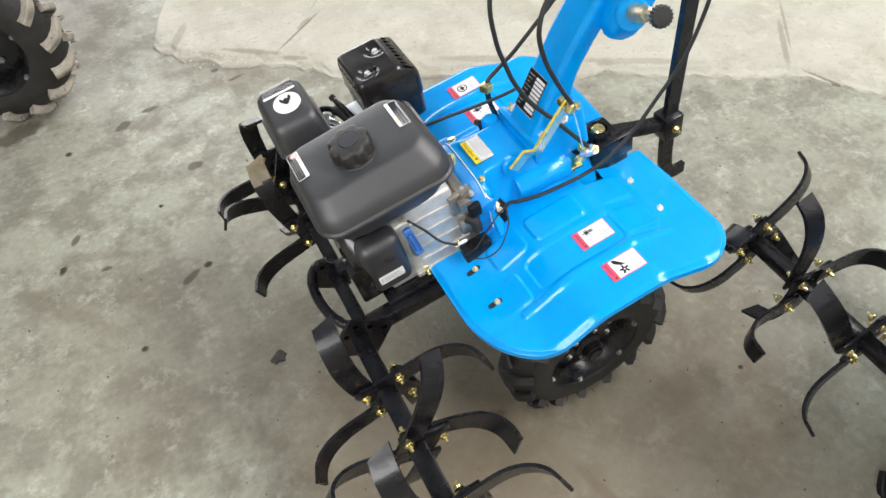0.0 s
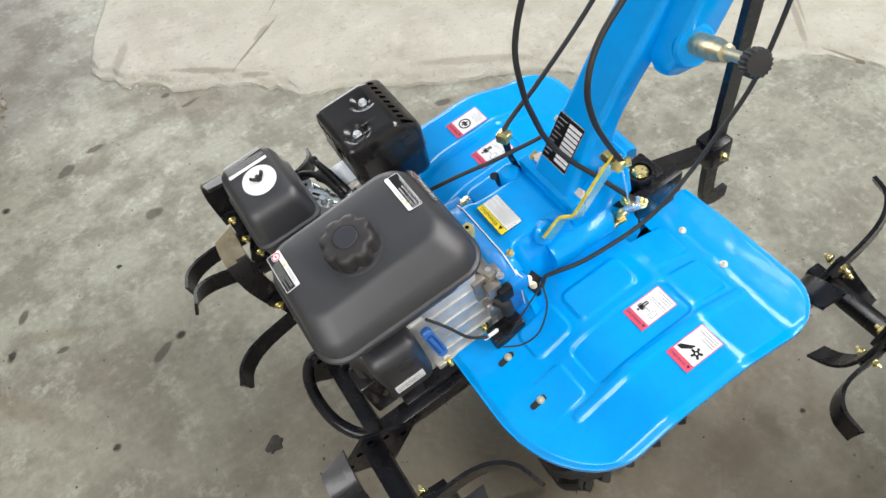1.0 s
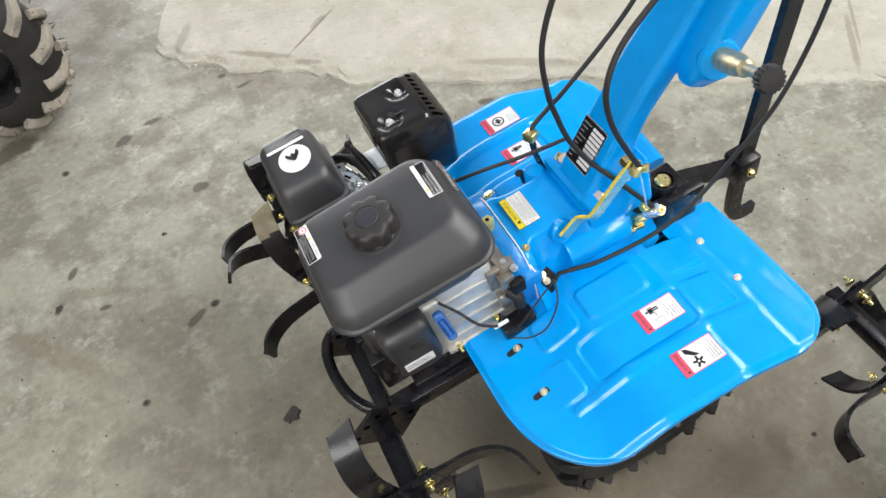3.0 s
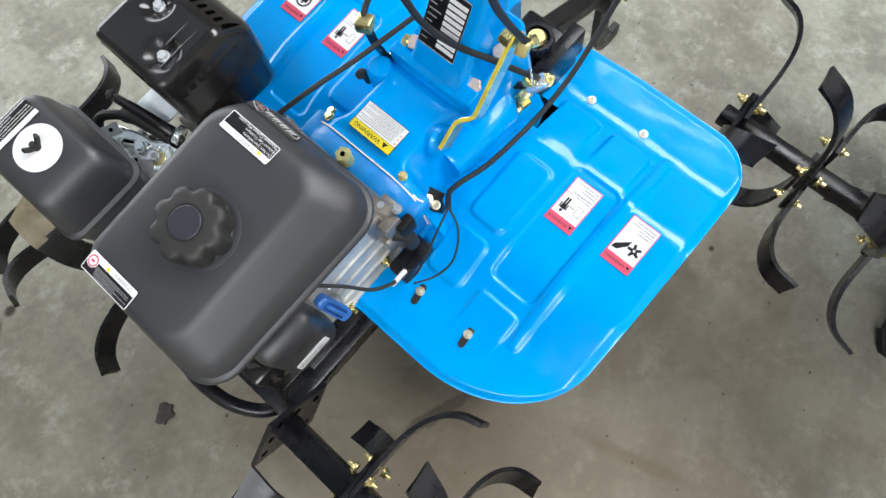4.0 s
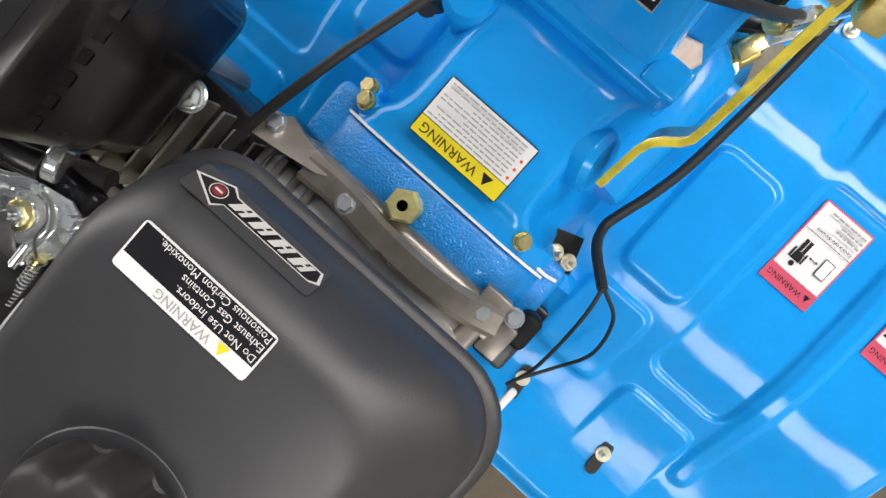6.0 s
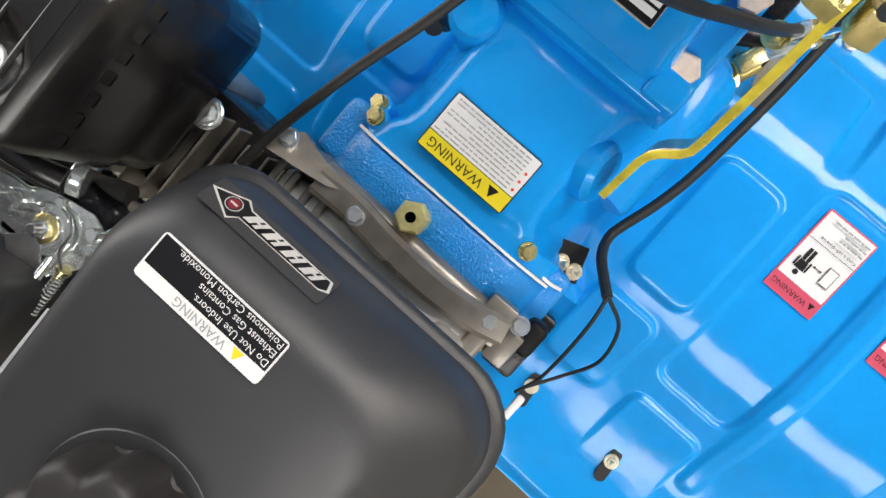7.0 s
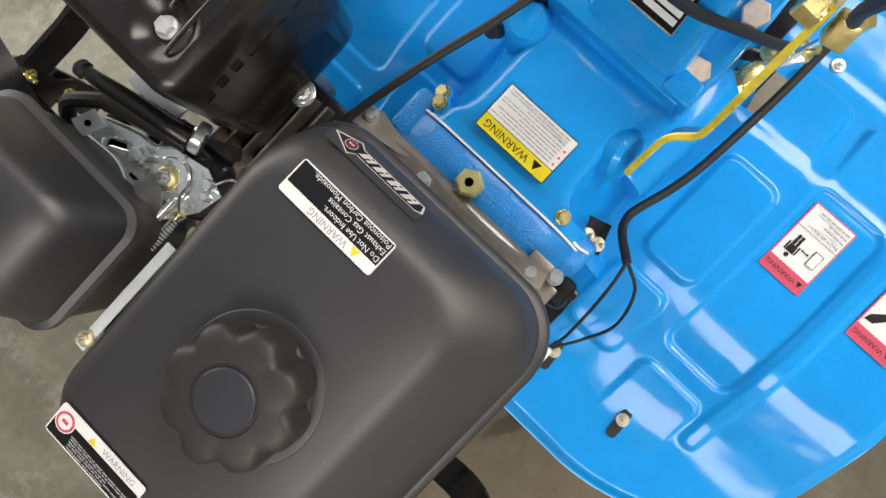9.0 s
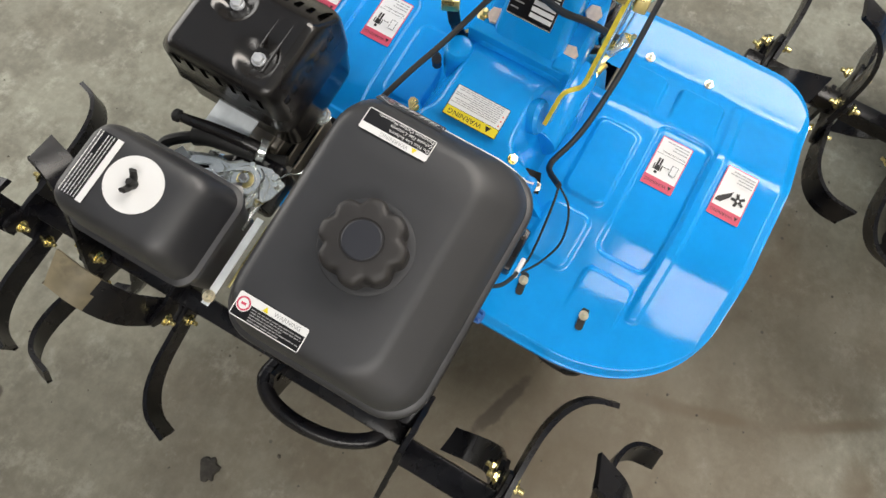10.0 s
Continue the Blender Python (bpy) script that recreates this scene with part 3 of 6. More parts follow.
def fender_height(x, y):
    z = 0.4165 + 0.036 * min(knee(x, 0.038, 0.122), 1 - knee(x, 0.246, 0.331, 0.012))
    z -= 0.0012 * smoothstep(0.345, 0.405, x) + 0.003 * (1 - smoothstep(0.0, 0.05, x))
    z += 0.0036 * pad(x, y, 0.119, 0.219, -0.168, -0.117, 0.0045, 0.011)
    z -= 0.0036 * pad(x, y, 0.079, 0.246, -0.2475, -0.184, 0.0045, 0.011)
    z += 0.0030 * pad(x, y, 0.040, 0.1035, -0.165, -0.112, 0.0045, 0.011)
    z += 0.0036 * min(1, max(0, (x + 0.004) / 0.060)) * pad(x, y, -0.02, 0.060, -0.246, -0.186, 0.0045, 0.009)
    rise = 0.0075 * min(1, max(0, (x - 0.250) / 0.062))
    z += rise * pad(x, y, 0.20, 0.316, -0.168, -0.112, 0.0045, 0.009)
    z += rise * pad(x, y, 0.20, 0.316, -0.243, -0.186, 0.0045, 0.009)
    z += 0.0026 * pad(x, y, 0.028, 0.330, -0.266, -0.2525, 0.007, 0.006)
    # slight waves of thin pressed sheet
    z += 0.00055 * (1 - 0.75 * smoothstep(0.24, 0.30, x)) * math.sin(61 * x + 23 * y + 0.6) * math.sin(47 * y - 19 * x + 1.1) + 0.00012 * math.sin(133 * x - 71 * y) * math.sin(118 * y + 52 * x + 2.0)
    return z


def fender_front(y):
    a = min(1, max(0, (-y - 0.19) / 0.157))
    return 0.07 - 0.126 * math.sqrt(max(0, 1 - a * a))


def fender_rear(y):
    a = min(1, max(0, (-y - 0.282) / 0.065))
    return 0.338 + 0.066 * math.sqrt(max(0, 1 - a * a)) - 0.06 * max(0, (y + 0.16))


def fender_mesh(side):
    nx, ny = 330, 210
    ys = [-0.078 - 0.269 * math.sin(0.5 * math.pi * k / ny) ** 0.9 for k in range(ny + 1)]
    bm = bmesh.new()
    top = []
    for y in ys:
        x0, x1 = fender_front(y), fender_rear(y)
        row = []
        for k in range(nx + 1):
            s = k / nx
            x = x0 + (x1 - x0) * (0.5 - 0.5 * math.cos(math.pi * s)) * 0.5 + (x1 - x0) * s * 0.5
            d = min(x - x0, x1 - x, (y + 0.347) * 0.9)
            z = fender_height(x, y) - 0.006 * (1 - smoothstep(0, 0.012, d))
            row.append(bm.verts.new((x, y if side < 0 else flip(y), z)))
        top.append(row)
    for a, b in zip(top, top[1:]):
        for k in range(nx):
            if side < 0 and 0.252 < a[k].co.x < 0.297 and a[k].co.y > -0.113:
                continue  # the opening round the clutch link
            bm.faces.new((a[k], a[k + 1], b[k + 1], b[k]))
    # turned-down lip round the free edges
    rim = [r[0] for r in top] + top[-1][1:] + [r[-1] for r in reversed(top[:-1])]
    low = [bm.verts.new(v.co + Vector((0, 0, -0.012))) for v in rim]
    for k in range(len(rim) - 1):
        bm.faces.new((rim[k], rim[k + 1], low[k + 1], low[k]))
    # inner side, down towards the axle
    inner = [bm.verts.new(v.co + Vector((0, 0, -0.09))) for v in top[0]]
    for k in range(nx):
        if side > 0 or not 0.252 < top[0][k].co.x < 0.297:
            bm.faces.new((top[0][k], top[0][k + 1], inner[k + 1], inner[k]))
    me = finish(bm, "fender", BLUE, 60)
    return me


def dashes(x0, x1, y0, y1, rows, cols, material, seed):
    """Broken rows of tiny print, too small to read."""
    rnd, out = random.Random(seed), []
    dx, dy = (x1 - x0) / cols, (y1 - y0) / rows
    for r in range(rows):
        a, end = x0, x1 - (x1 - x0) * rnd.choice((0, 0, 0.1, 0.35))
        while a < end - 0.3 * dx:
            b = min(end, a + dx * rnd.uniform(0.5, 1.9))
            out.append(("rect", a, b, y0 + dy * (r + 0.33), y0 + dy * (r + 0.67), material))
            a = b + 0.22 * dx
    return out


def sticker(parent, p, kind_of, tilt=0.0):
    w, h = 0.0385, 0.064
    items = [
        ("rect", -w / 2 + 0.0012, w / 2 - 0.0012, -h / 2 + 0.0012, h / 2 - 0.0012, WHITE),
        ("rect", -w / 2, w / 2, h / 2 - 0.0125, h / 2, PINK),
        ("text", -w / 2 + 0.009, h / 2 - 0.0065, 0.0056, "WARNING", INK),
        ("poly", [(-w / 2 + 0.003, h / 2 - 0.009), (-w / 2 + 0.0075, h / 2 - 0.009), (-w / 2 + 0.00525, h / 2 - 0.0045)], INK),
    ]
    y = 0.004
    if kind_of == "distance":
        items += [("disc", 0.0088, y + 0.0098, 0.0019, INK), ("poly", [(0.0052, y + 0.0072), (0.0124, y + 0.0072), (0.0118, y + 0.0005), (0.0058, y + 0.0005)], INK)]
        items += [("rect", 0.0060, 0.0084, y - 0.0086, y + 0.0004, INK), ("rect", 0.0092, 0.0116, y - 0.0086, y + 0.0004, INK), ("rect", 0.0036, 0.0049, y - 0.0005, y + 0.0070, INK), ("rect", 0.0127, 0.0140, y - 0.0005, y + 0.0070, INK)]
        items += [("rect", -0.0035, 0.0022, y - 0.0003, y + 0.0003, INK), ("poly", [(0.0028, y), (0.0012, y - 0.0011), (0.0012, y + 0.0011)], INK), ("poly", [(-0.0042, y), (-0.0026, y + 0.0011), (-0.0026, y - 0.0011)], INK)]
        items += [("rect", -0.0135, -0.0060, y - 0.0065, y + 0.0065, INK), ("rect", -0.0130, -0.0065, y - 0.0060, y + 0.0060, WHITE)]
        items += [("rect", -0.0180, 0.0180, -0.0100, -0.0096, INK), ("text", -0.0160, -0.0132, 0.0034, "Keep a safe distance", INK)]
        items += dashes(-0.016, 0.012, -0.0285, -0.0165, 3, 9, GREY_INK, 3)
    elif kind_of == "foot":
        items += [("poly", [(0.017, y + 0.0105), (0.010, y + 0.0100), (0.0015, y - 0.0005), (0.0005, y - 0.0080), (0.0050, y - 0.0040), (0.0155, y + 0.0050)], INK)]
        for k in range(5):
            a = 2 * math.pi * k / 5
            items.append(("poly", [(-0.0075 + 0.0022 * math.cos(a - 0.8), y + 0.0022 * math.sin(a - 0.8)), (-0.0075 + 0.0085 * math.cos(a - 0.15), y + 0.0085 * math.sin(a - 0.15)), (-0.0075 + 0.0085 * math.cos(a + 0.25), y + 0.0085 * math.sin(a + 0.25)), (-0.0075 + 0.0035 * math.cos(a + 0.6), y + 0.0035 * math.sin(a + 0.6))], INK))
        items += [("disc", -0.0075, y, 0.0038, INK), ("disc", -0.0075, y, 0.0016, WHITE)]
        items += dashes(-0.016, 0.013, -0.0285, -0.0125, 4, 9, GREY_INK, 5)
    else:
        items += [("disc", 0, y, 0.011, INK), ("disc", 0, y, 0.0085, WHITE), ("rect", -0.006, 0.006, y - 0.003, y + 0.003, INK), ("rect", -0.0015, 0.0015, y - 0.006, y + 0.006, INK)]
        items += dashes(-0.015, 0.014, -0.029, -0.011, 5, 11, GREY_INK, 8)
    return label_plate("warning_sticker", w, h, PINK, items, parent, reading(p, 0, tilt), "white warning sticker with a red band")


SLOT = mat("slot_shadow_black", (0.01, 0.01, 0.01), 0.6)


def slot_bolt(parent, x, y, z, turn, gold=GOLD):
    """A fender bolt in its long slot."""
    bm = bmesh.new()
    # the slot is a thin black plate, its inner shade given as colour
    loft([ring(0.0, -0.014, 0.014, -0.0045, 0.0045, 0.004, 4), ring(0.0012, -0.014, 0.014, -0.0045, 0.0045, 0.004, 4)], bm)
    part("slot", bm, SLOT, parent, m=Matrix.Translation((x, y, z)) @ pose(0, 0, 0, 0, 0, turn))
    bolt(BOLT_SMALL, (x + 0.004 * math.cos(radians(turn)), y + 0.004 * math.sin(radians(turn)), z + 0.0012), parent)


for side in (-1, 1):
    fender = part("fender", fender_mesh(side), None, tiller, "glossy blue pressed steel fender with raised ribs")
    fy = (lambda y: y) if side < 0 else flip
    for x, y, turn, slotted in ((0.004, -0.2105, 5, True), (0.006, -0.1315, 8, True), (0.341, -0.213, 0, False), (0.338, -0.134, 0, False)):
        z = fender_height(x, y) + 0.0005
        if slotted:
            slot_bolt(fender, x, fy(y), z, turn)
        else:
            bolt(BOLT_SMALL, (x, fy(y), z), fender)
    for x, y, kind_of in ((0.203, -0.2100, "distance"), (0.206, -0.2900, "foot" if side < 0 else "ring")):
        zz = max(fender_height(x + a, y + b) for a in (-0.03, 0, 0.03) for b in (-0.018, 0, 0.018)) + 0.0006
        sticker(fender, (x, fy(y), zz), kind_of)

# fuel tank
bm = bmesh.new()
rings = [
    ring(0.575, -0.150, -0.005, -0.075, 0.050, 0.03), ring(0.600, -0.172, 0.012, -0.092, 0.060, 0.03), ring(0.633, -0.188, 0.033, -0.102, 0.070, 0.032),
    ring(0.6335, -0.194, 0.039, -0.108, 0.076, 0.036), ring(0.6375, -0.195, 0.040, -0.109, 0.077, 0.036), ring(0.6405, -0.1935, 0.0385, -0.1075, 0.0755, 0.035), ring(0.6415, -0.190, 0.0355, -0.104, 0.072, 0.034),
    ring(0.656, -0.189, 0.0340, -0.0995, 0.0705, 0.033), ring(0.664, -0.1875, 0.0310, -0.092, 0.069, 0.033), ring(0.676, -0.185, 0.0215, -0.076, 0.066, 0.032),
    ring(0.6825, -0.182, 0.0145, -0.069, 0.062, 0.03), ring(0.6850, -0.178, 0.009, -0.065, 0.059, 0.028), ring(0.6862, -0.172, 0.004, -0.060, 0.054, 0.024), ring(0.6870, -0.14, -0.03, -0.04, 0.03, 0.01),
]
for rg in rings[4:]:
    for p in rg:
        p.z += (p.x + 0.08) * 0.055 * smoothstep(0.645, 0.685, p.z)
loft(rings, bm)
tank = part("fuel_tank", bm, BLACK_PLASTIC, tiller, "matt black moulded fuel tank", 50)


def lobed(r, depth, z, n=96, lobes=8):
    pts = []
    for k in range(n):
        a = 2 * math.pi * k / n
        c = 0.5 + 0.5 * math.cos(lobes * a)
        pts.append(Vector((0, 0, z)) + Vector((math.cos(a), math.sin(a), 0)) * (r - depth * (1 - c) ** 2.2))
    return pts


bm = loft([lobed(0.0285, 0.0, 0), lobed(0.0298, 0.0042, 0.002), lobed(0.0298, 0.0042, 0.018), lobed(0.0290, 0.0042, 0.0215), lobed(0.0270, 0.004, 0.0235), lobed(0.0230, 0.002, 0.0244), lobed(0.0145, 0, 0.0246), lobed(0.0142, 0, 0.0240), lobed(0.0135, 0, 0.0240)])
CAPM = pose(-0.088, -0.012, 0.6862, 0, -3, 10) @ Matrix.Diagonal((1.15, 1.15, 1.1, 1))
cap = part("fuel_cap", bm, BLACK_CAP, tank, "black ribbed screw cap", m=CAPM)
part("cap_disc", lathe([(0.0130, 0.0236), (0.0130, 0.0250), (0.0122, 0.0256), (0.004, 0.0258)], 40), CAP_DISC, tank, m=CAPM)
part("cap_collar", lathe([(0.034, -0.001), (0.0325, 0.0008), (0.0305, 0.0012), (0.0285, 0.0012)], 48), BLACK_PLASTIC, tank, m=CAPM)

w, h = 0.061, 0.0195
label_plate("warning_label", w, h, WHITE, [
    ("rect", -w / 2 + 0.0008, w / 2 - 0.0008, -h / 2 + 0.0008, 0.0038, INK),
    ("text", -0.013, 0.0067, 0.0052, "WARNING", GREY_INK),
    ("poly", [(-0.0205, 0.0044), (-0.0155, 0.0044), (-0.018, 0.0088)], YELLOW),
    ("text", -0.029, 0.0012, 0.0042, "Do Not Use Indoors.", WHITE),
    ("text", -0.029, -0.0032, 0.0042, "Exhaust Gas Contains", WHITE),
    ("text", -0.029, -0.0072, 0.0042, "Poisonous Carbon Monoxide.", WHITE),
], tank, reading((0.0010, 0.0131, 0.6911), 0, 0) @ pose(0, 0, 0, 3.5, 0, 0), "black and white exhaust warning label")
label_plate("warning_label", w, h, WHITE, [
    ("rect", -w / 2 + 0.0008, w / 2 - 0.0008, -h / 2 + 0.0008, 0.0034, INK),
    ("text", 0.001, 0.0063, 0.0048, "WARNING", GREY_INK),
    ("poly", [(-0.0085, 0.0042), (-0.0035, 0.0042), (-0.006, 0.0086)], YELLOW),
    ("disc", -0.0235, 0.002, 0.0062, WHITE), ("disc", -0.0235, 0.002, 0.0056, PINK), ("disc", -0.0235, 0.002, 0.0042, WHITE), ("rect", -0.0255, -0.0215, 0.001, 0.003, PINK),
    *dashes(-0.015, 0.029, -0.0085, 0.0028, 5, 14, GREY_INK, 11),
], tank, reading((-0.1723, 0.0221, 0.6818), 0, 0) @ pose(0, 0, 0, -8, 0, 0) @ pose(0, 0, 0, 0, 0, 180), "black and white fire warning label")
label_plate("maker_badge", 0.062, 0.015, BLACK_PLASTIC, [
    ("poly", [(-0.031, 0.0005), (-0.029, -0.0045), (0.013, -0.0045), (0.017, -0.0075), (0.031, -0.001), (0.017, 0.0065), (0.014, 0.0025), (-0.027, 0.0025)], SILVER_INK),
    ("poly", [(-0.0295, 0.0003), (-0.0281, -0.0038), (0.0132, -0.0038), (0.0172, -0.0065), (0.029, -0.001), (0.0172, 0.0055), (0.0142, 0.0021), (-0.0265, 0.0021)], INK),
    ("disc", 0.0195, -0.0008, 0.0036, SILVER_INK), ("disc", 0.0195, -0.0008, 0.0032, INK), ("disc", 0.0195, -0.0008, 0.0025, BADGE_RED), ("rect", 0.0178, 0.0212, -0.0013, -0.0003, SILVER_INK),
    *[("poly", [(x + dx, -0.0033), (x + dx + w, -0.0033), (x + dx + w + 0.0034, 0.0016), (x + dx + 0.0034, 0.0016)], SILVER_INK) for x in (-0.0262, -0.0166, -0.0070, 0.0026) for dx, w in ((0, 0.0022), (0.0034, 0.0036))],
    *[("rect", x, x + 0.0058, -0.0013, -0.0004, SILVER_INK) for x in (-0.0245, -0.0149, -0.0053, 0.0043)],
], tank, reading((0.0275, 0.018, 0.6718), 0, 0) @ pose(0, 0, 0, 50, 0, 0) @ Matrix.Translation((0, 0, 0.0012)), "silver and black maker badge")

# air filter
bm = bmesh.new()
rings = [
    ring(0.545, -0.180, -0.098, 0.121, 0.232, 0.014), ring(0.617, -0.185, -0.093, 0.116, 0.238, 0.016), ring(0.619, -0.189, -0.089, 0.112, 0.242, 0.018), ring(0.625, -0.189, -0.089, 0.112, 0.242, 0.018), ring(0.627, -0.185, -0.093, 0.116, 0.238, 0.016),
    ring(0.640, -0.1835, -0.0945, 0.118, 0.2365, 0.016), ring(0.655, -0.182, -0.096, 0.121, 0.234, 0.016), ring(0.668, -0.179, -0.099, 0.124, 0.231, 0.016), ring(0.6735, -0.176, -0.102, 0.129, 0.228, 0.015), ring(0.6770, -0.171, -0.107, 0.134, 0.223, 0.012), ring(0.678, -0.162, -0.118, 0.148, 0.212, 0.006),
]
for rg in rings[6:]:
    for p in rg:
        p.z += (p.y - 0.17) * 0.10
loft(rings, bm)
afilter = part("air_filter", bm, BLACK_PLASTIC, tiller, "matt black plastic air filter housing", 50)
label_plate("round_label", 0.0300, 0.0300, WHITE, [("disc", 0, 0, 0.0240, WHITE)], afilter, reading((-0.1355, 0.1745, 0.6786)) @ pose(0, 0, 0, 0, -5.7, 0), "round white label", round_r=0.0148)
bm = lathe([(0.0050, 0), (0.0050, 0.004), (0.0036, 0.006), (0.0036, 0.009), (0.003, 0.010)], 12)
for s in (-1, 1):
    sweep(smooth_path([(s * 0.002, 0, 0.003), (s * 0.0065, 0, 0.006), (s * 0.0105, 0, 0.012)], 4), rect(0.0042, 0.0075, 0.0014), (0, 1, 0), bm)
part("wing_nut", bm, RUBBER, afilter, "black wing nut", m=pose(-0.1355, 0.1745, 0.6795, 0, 0, 8) @ Matrix.Diagonal((0.85, 0.85, 0.85, 1)))
label_plate("printed_label", 0.058, 0.0195, INK, [("rect", -0.029, 0.029, -0.0095, -0.004, WHITE), *dashes(-0.028, 0.028, -0.003, 0.0092, 6, 20, WHITE, 4)], afilter, pose(-0.1395, 0.2095, 0.6822, 5.7, 0, 0), "black and white printed label")

# muffler
bm = bmesh.new()
rings = [
    ring(0.551, -0.012, 0.076, 0.128, 0.236, 0.014), ring(0.556, -0.020, 0.084, 0.120, 0.242, 0.016), ring(0.566, -0.022, 0.083, 0.118, 0.245, 0.014), ring(0.600, -0.022, 0.085, 0.117, 0.246, 0.014), ring(0.603, -0.025, 0.0865, 0.1165, 0.248, 0.014), ring(0.606, -0.024, 0.0865, 0.1165, 0.247, 0.014),
    ring(0.640, -0.024, 0.0875, 0.1175, 0.2435, 0.014), ring(0.651, -0.024, 0.0835, 0.1185, 0.241, 0.013), ring(0.667, -0.0235, 0.0615, 0.1215, 0.229, 0.011), ring(0.6712, -0.021, 0.056, 0.1245, 0.2255, 0.009), ring(0.6722, -0.016, 0.050, 0.130, 0.220, 0.002),
]
loft(rings, bm, cap=False)
muffler = part("muffler", bm, BLACK_STEEL, tiller, "black painted box muffler guard with vent slots", 50, m=pose(0.0018, 0.0035, 0.005))
DISHES = ((0.040, 0.195), (0.005, 0.150))
bm = bmesh.new()
n = 56
grid = []
for i in range(n + 1):
    row = []
    for k in range(n + 1):
        x, y = -0.0165 + 0.067 * i / n, 0.1295 + 0.091 * k / n
        z = 0.6724
        for dx, dy in DISHES:
            d = math.hypot(x - dx, y - dy)
            z -= 0.0076 * smoothstep(0.0235, 0.005, d)
        row.append(bm.verts.new((x, y, z)))
    grid.append(row)
for a, b in zip(grid, grid[1:]):
    for k in range(n):
        bm.faces.new((a[k], a[k + 1], b[k + 1], b[k]))
part("top_panel", bm, BLACK_STEEL, muffler, "black panel with two round dents", 60)
for x, y in DISHES:
    bolt(BOLT_DULL, (x, y, 0.6650), muffler)
for x0, x1, y in ((0.014, 0.046, 0.1525), (-0.004, 0.046, 0.1385)):
    part("pressed_rib", tube([(x0, y, 0.6702), (x0 + 0.004, y, 0.6712), (x1 - 0.004, y, 0.6712), (x1, y, 0.6702)], 0.0013, 8), BLACK_STEEL, muffler)
# black for plates and discs that stand in for shade inside openings
VENT = mat("opening_dark_black", (0.0015, 0.0015, 0.0015), 1.0, spec=0.0)
for k in range(9):  # slots along the sloping rear shoulder
    y = 0.127 + 0.0120 * k
    part("vent_slot", box(-0.0095, 0.0095, -0.0026, 0.0026, 0, 0.0005, 0.0002, 1), VENT, muffler, m=Matrix.Translation((0.0712, y, 0.6594)) @ pose(0, 0, 0, 0, 41, 0))
for k in range(8):
    x = -0.012 + 0.0115 * k
    if k:  # louvres pressed out of the near side
        hood = loft([[Vector((x, y, z)) for y, z in ((0.0010, 0.0058), (0.0002, 0.0050), (-0.0016, -0.0050), (0.0010, -0.0050))] for x in (-0.0034, 0.0034)])
        part("louvre", hood, BLACK_STEEL, muffler, smooth=20, m=Matrix.Translation((x - 0.008, 0.1190, 0.650)) @ pose(0, 0, 0, -6.6, 0, 0))
        part("vent_slot", box(-0.0030, 0.0030, -0.0020, 0.0004, -0.0054, -0.0050, 0), VENT, muffler, m=Matrix.Translation((x - 0.008, 0.1190, 0.650)) @ pose(0, 0, 0, -6.6, 0, 0))
    part("vent_slot", box(-0.0035, 0.0035, -0.0008, 0.0008, -0.009, 0.009, 0.0004, 1), VENT, muffler, m=Matrix.Translation((x, 0.2440, 0.634)))
part("folded_seam", tube([(-0.012, 0.1190, 0.6350), (0.020, 0.1184, 0.6343), (0.048, 0.1186, 0.6345), (0.050, 0.1182, 0.6338), (0.077, 0.1186, 0.6335)], 0.0009, 8), STEEL, muffler, "worn bare seam edge")
for k in range(7):
    part("vent_slot", box(-0.0006, 0.0006, -0.0022, 0.0022, -0.007, 0.007, 0.0004, 1), VENT, muffler, m=Matrix.Translation((-0.0240, 0.134 + 0.0145 * k, 0.650)))

# engine body
bm = box(-0.130, 0.034, -0.070, 0.075, 0.395, 0.548, 0.006, 3)
engine = part("engine_block", bm, ALU, tiller, "cast aluminium engine crankcase")


def lean(bm):
    """Leans the near crankcase side a little outward towards its foot."""
    for v in bm.verts:
        v.co.y += 0.0135 - (0.56 - v.co.z) * 0.01
    return bm


part("side_cover", lean(box(-0.064, 0.026, -0.084, -0.060, 0.400, 0.572, 0.006, 3)), ALU, engine)
part("cover_step", lean(box(0.025, 0.046, -0.083, -0.061, 0.400, 0.546, 0.003, 3)), ALU, engine)
for k in range(4):
    part("rib", lean(box(-0.060, 0.042, -0.0872, -0.082, 0.435 + 0.034 * k, 0.4385 + 0.034 * k, 0.001)), ALU, engine)
part("cover_lug", lean(box(0.014, 0.044, -0.090, -0.078, 0.505, 0.553, 0.003, 3)), DARK_ALU, engine)
part("cover_lug", lean(box(0.020, 0.050, -0.098, -0.080, 0.455, 0.490, 0.005, 3)), DARK_ALU, engine)
part("cover_flange", lean(box(-0.080, 0.040, -0.090, -0.070, 0.398, 0.410, 0.003)), ALU, engine)
for x, z in ((-0.061, 0.405), (0.009, 0.428), (0.036, 0.530)):
    y = -0.0715
    part("boss", lathe([(0.010, 0), (0.010, 0.006), (0.0085, 0.008)], 20), ALU, engine, m=along((x, y + 0.006, z), (0, -1, 0)))
    bolt(BOLT_STUD, (x, y - 0.002, z), engine, (0, -1, 0))
FIN = mat("sooty_fin_aluminium", (0.50, 0.46, 0.39), 0.28, metal=0.85, vary=0.25, scale=60)
for k in range(8):  # cylinder fins
    part("cooling_fin", box(-0.042, 0.031 - 0.0015 * (k % 3), 0.072 + 0.0122 * k, 0.0740 + 0.0122 * k, 0.44, 0.550 - 0.003 * (k % 2), 0.0006, 1), FIN, engine)
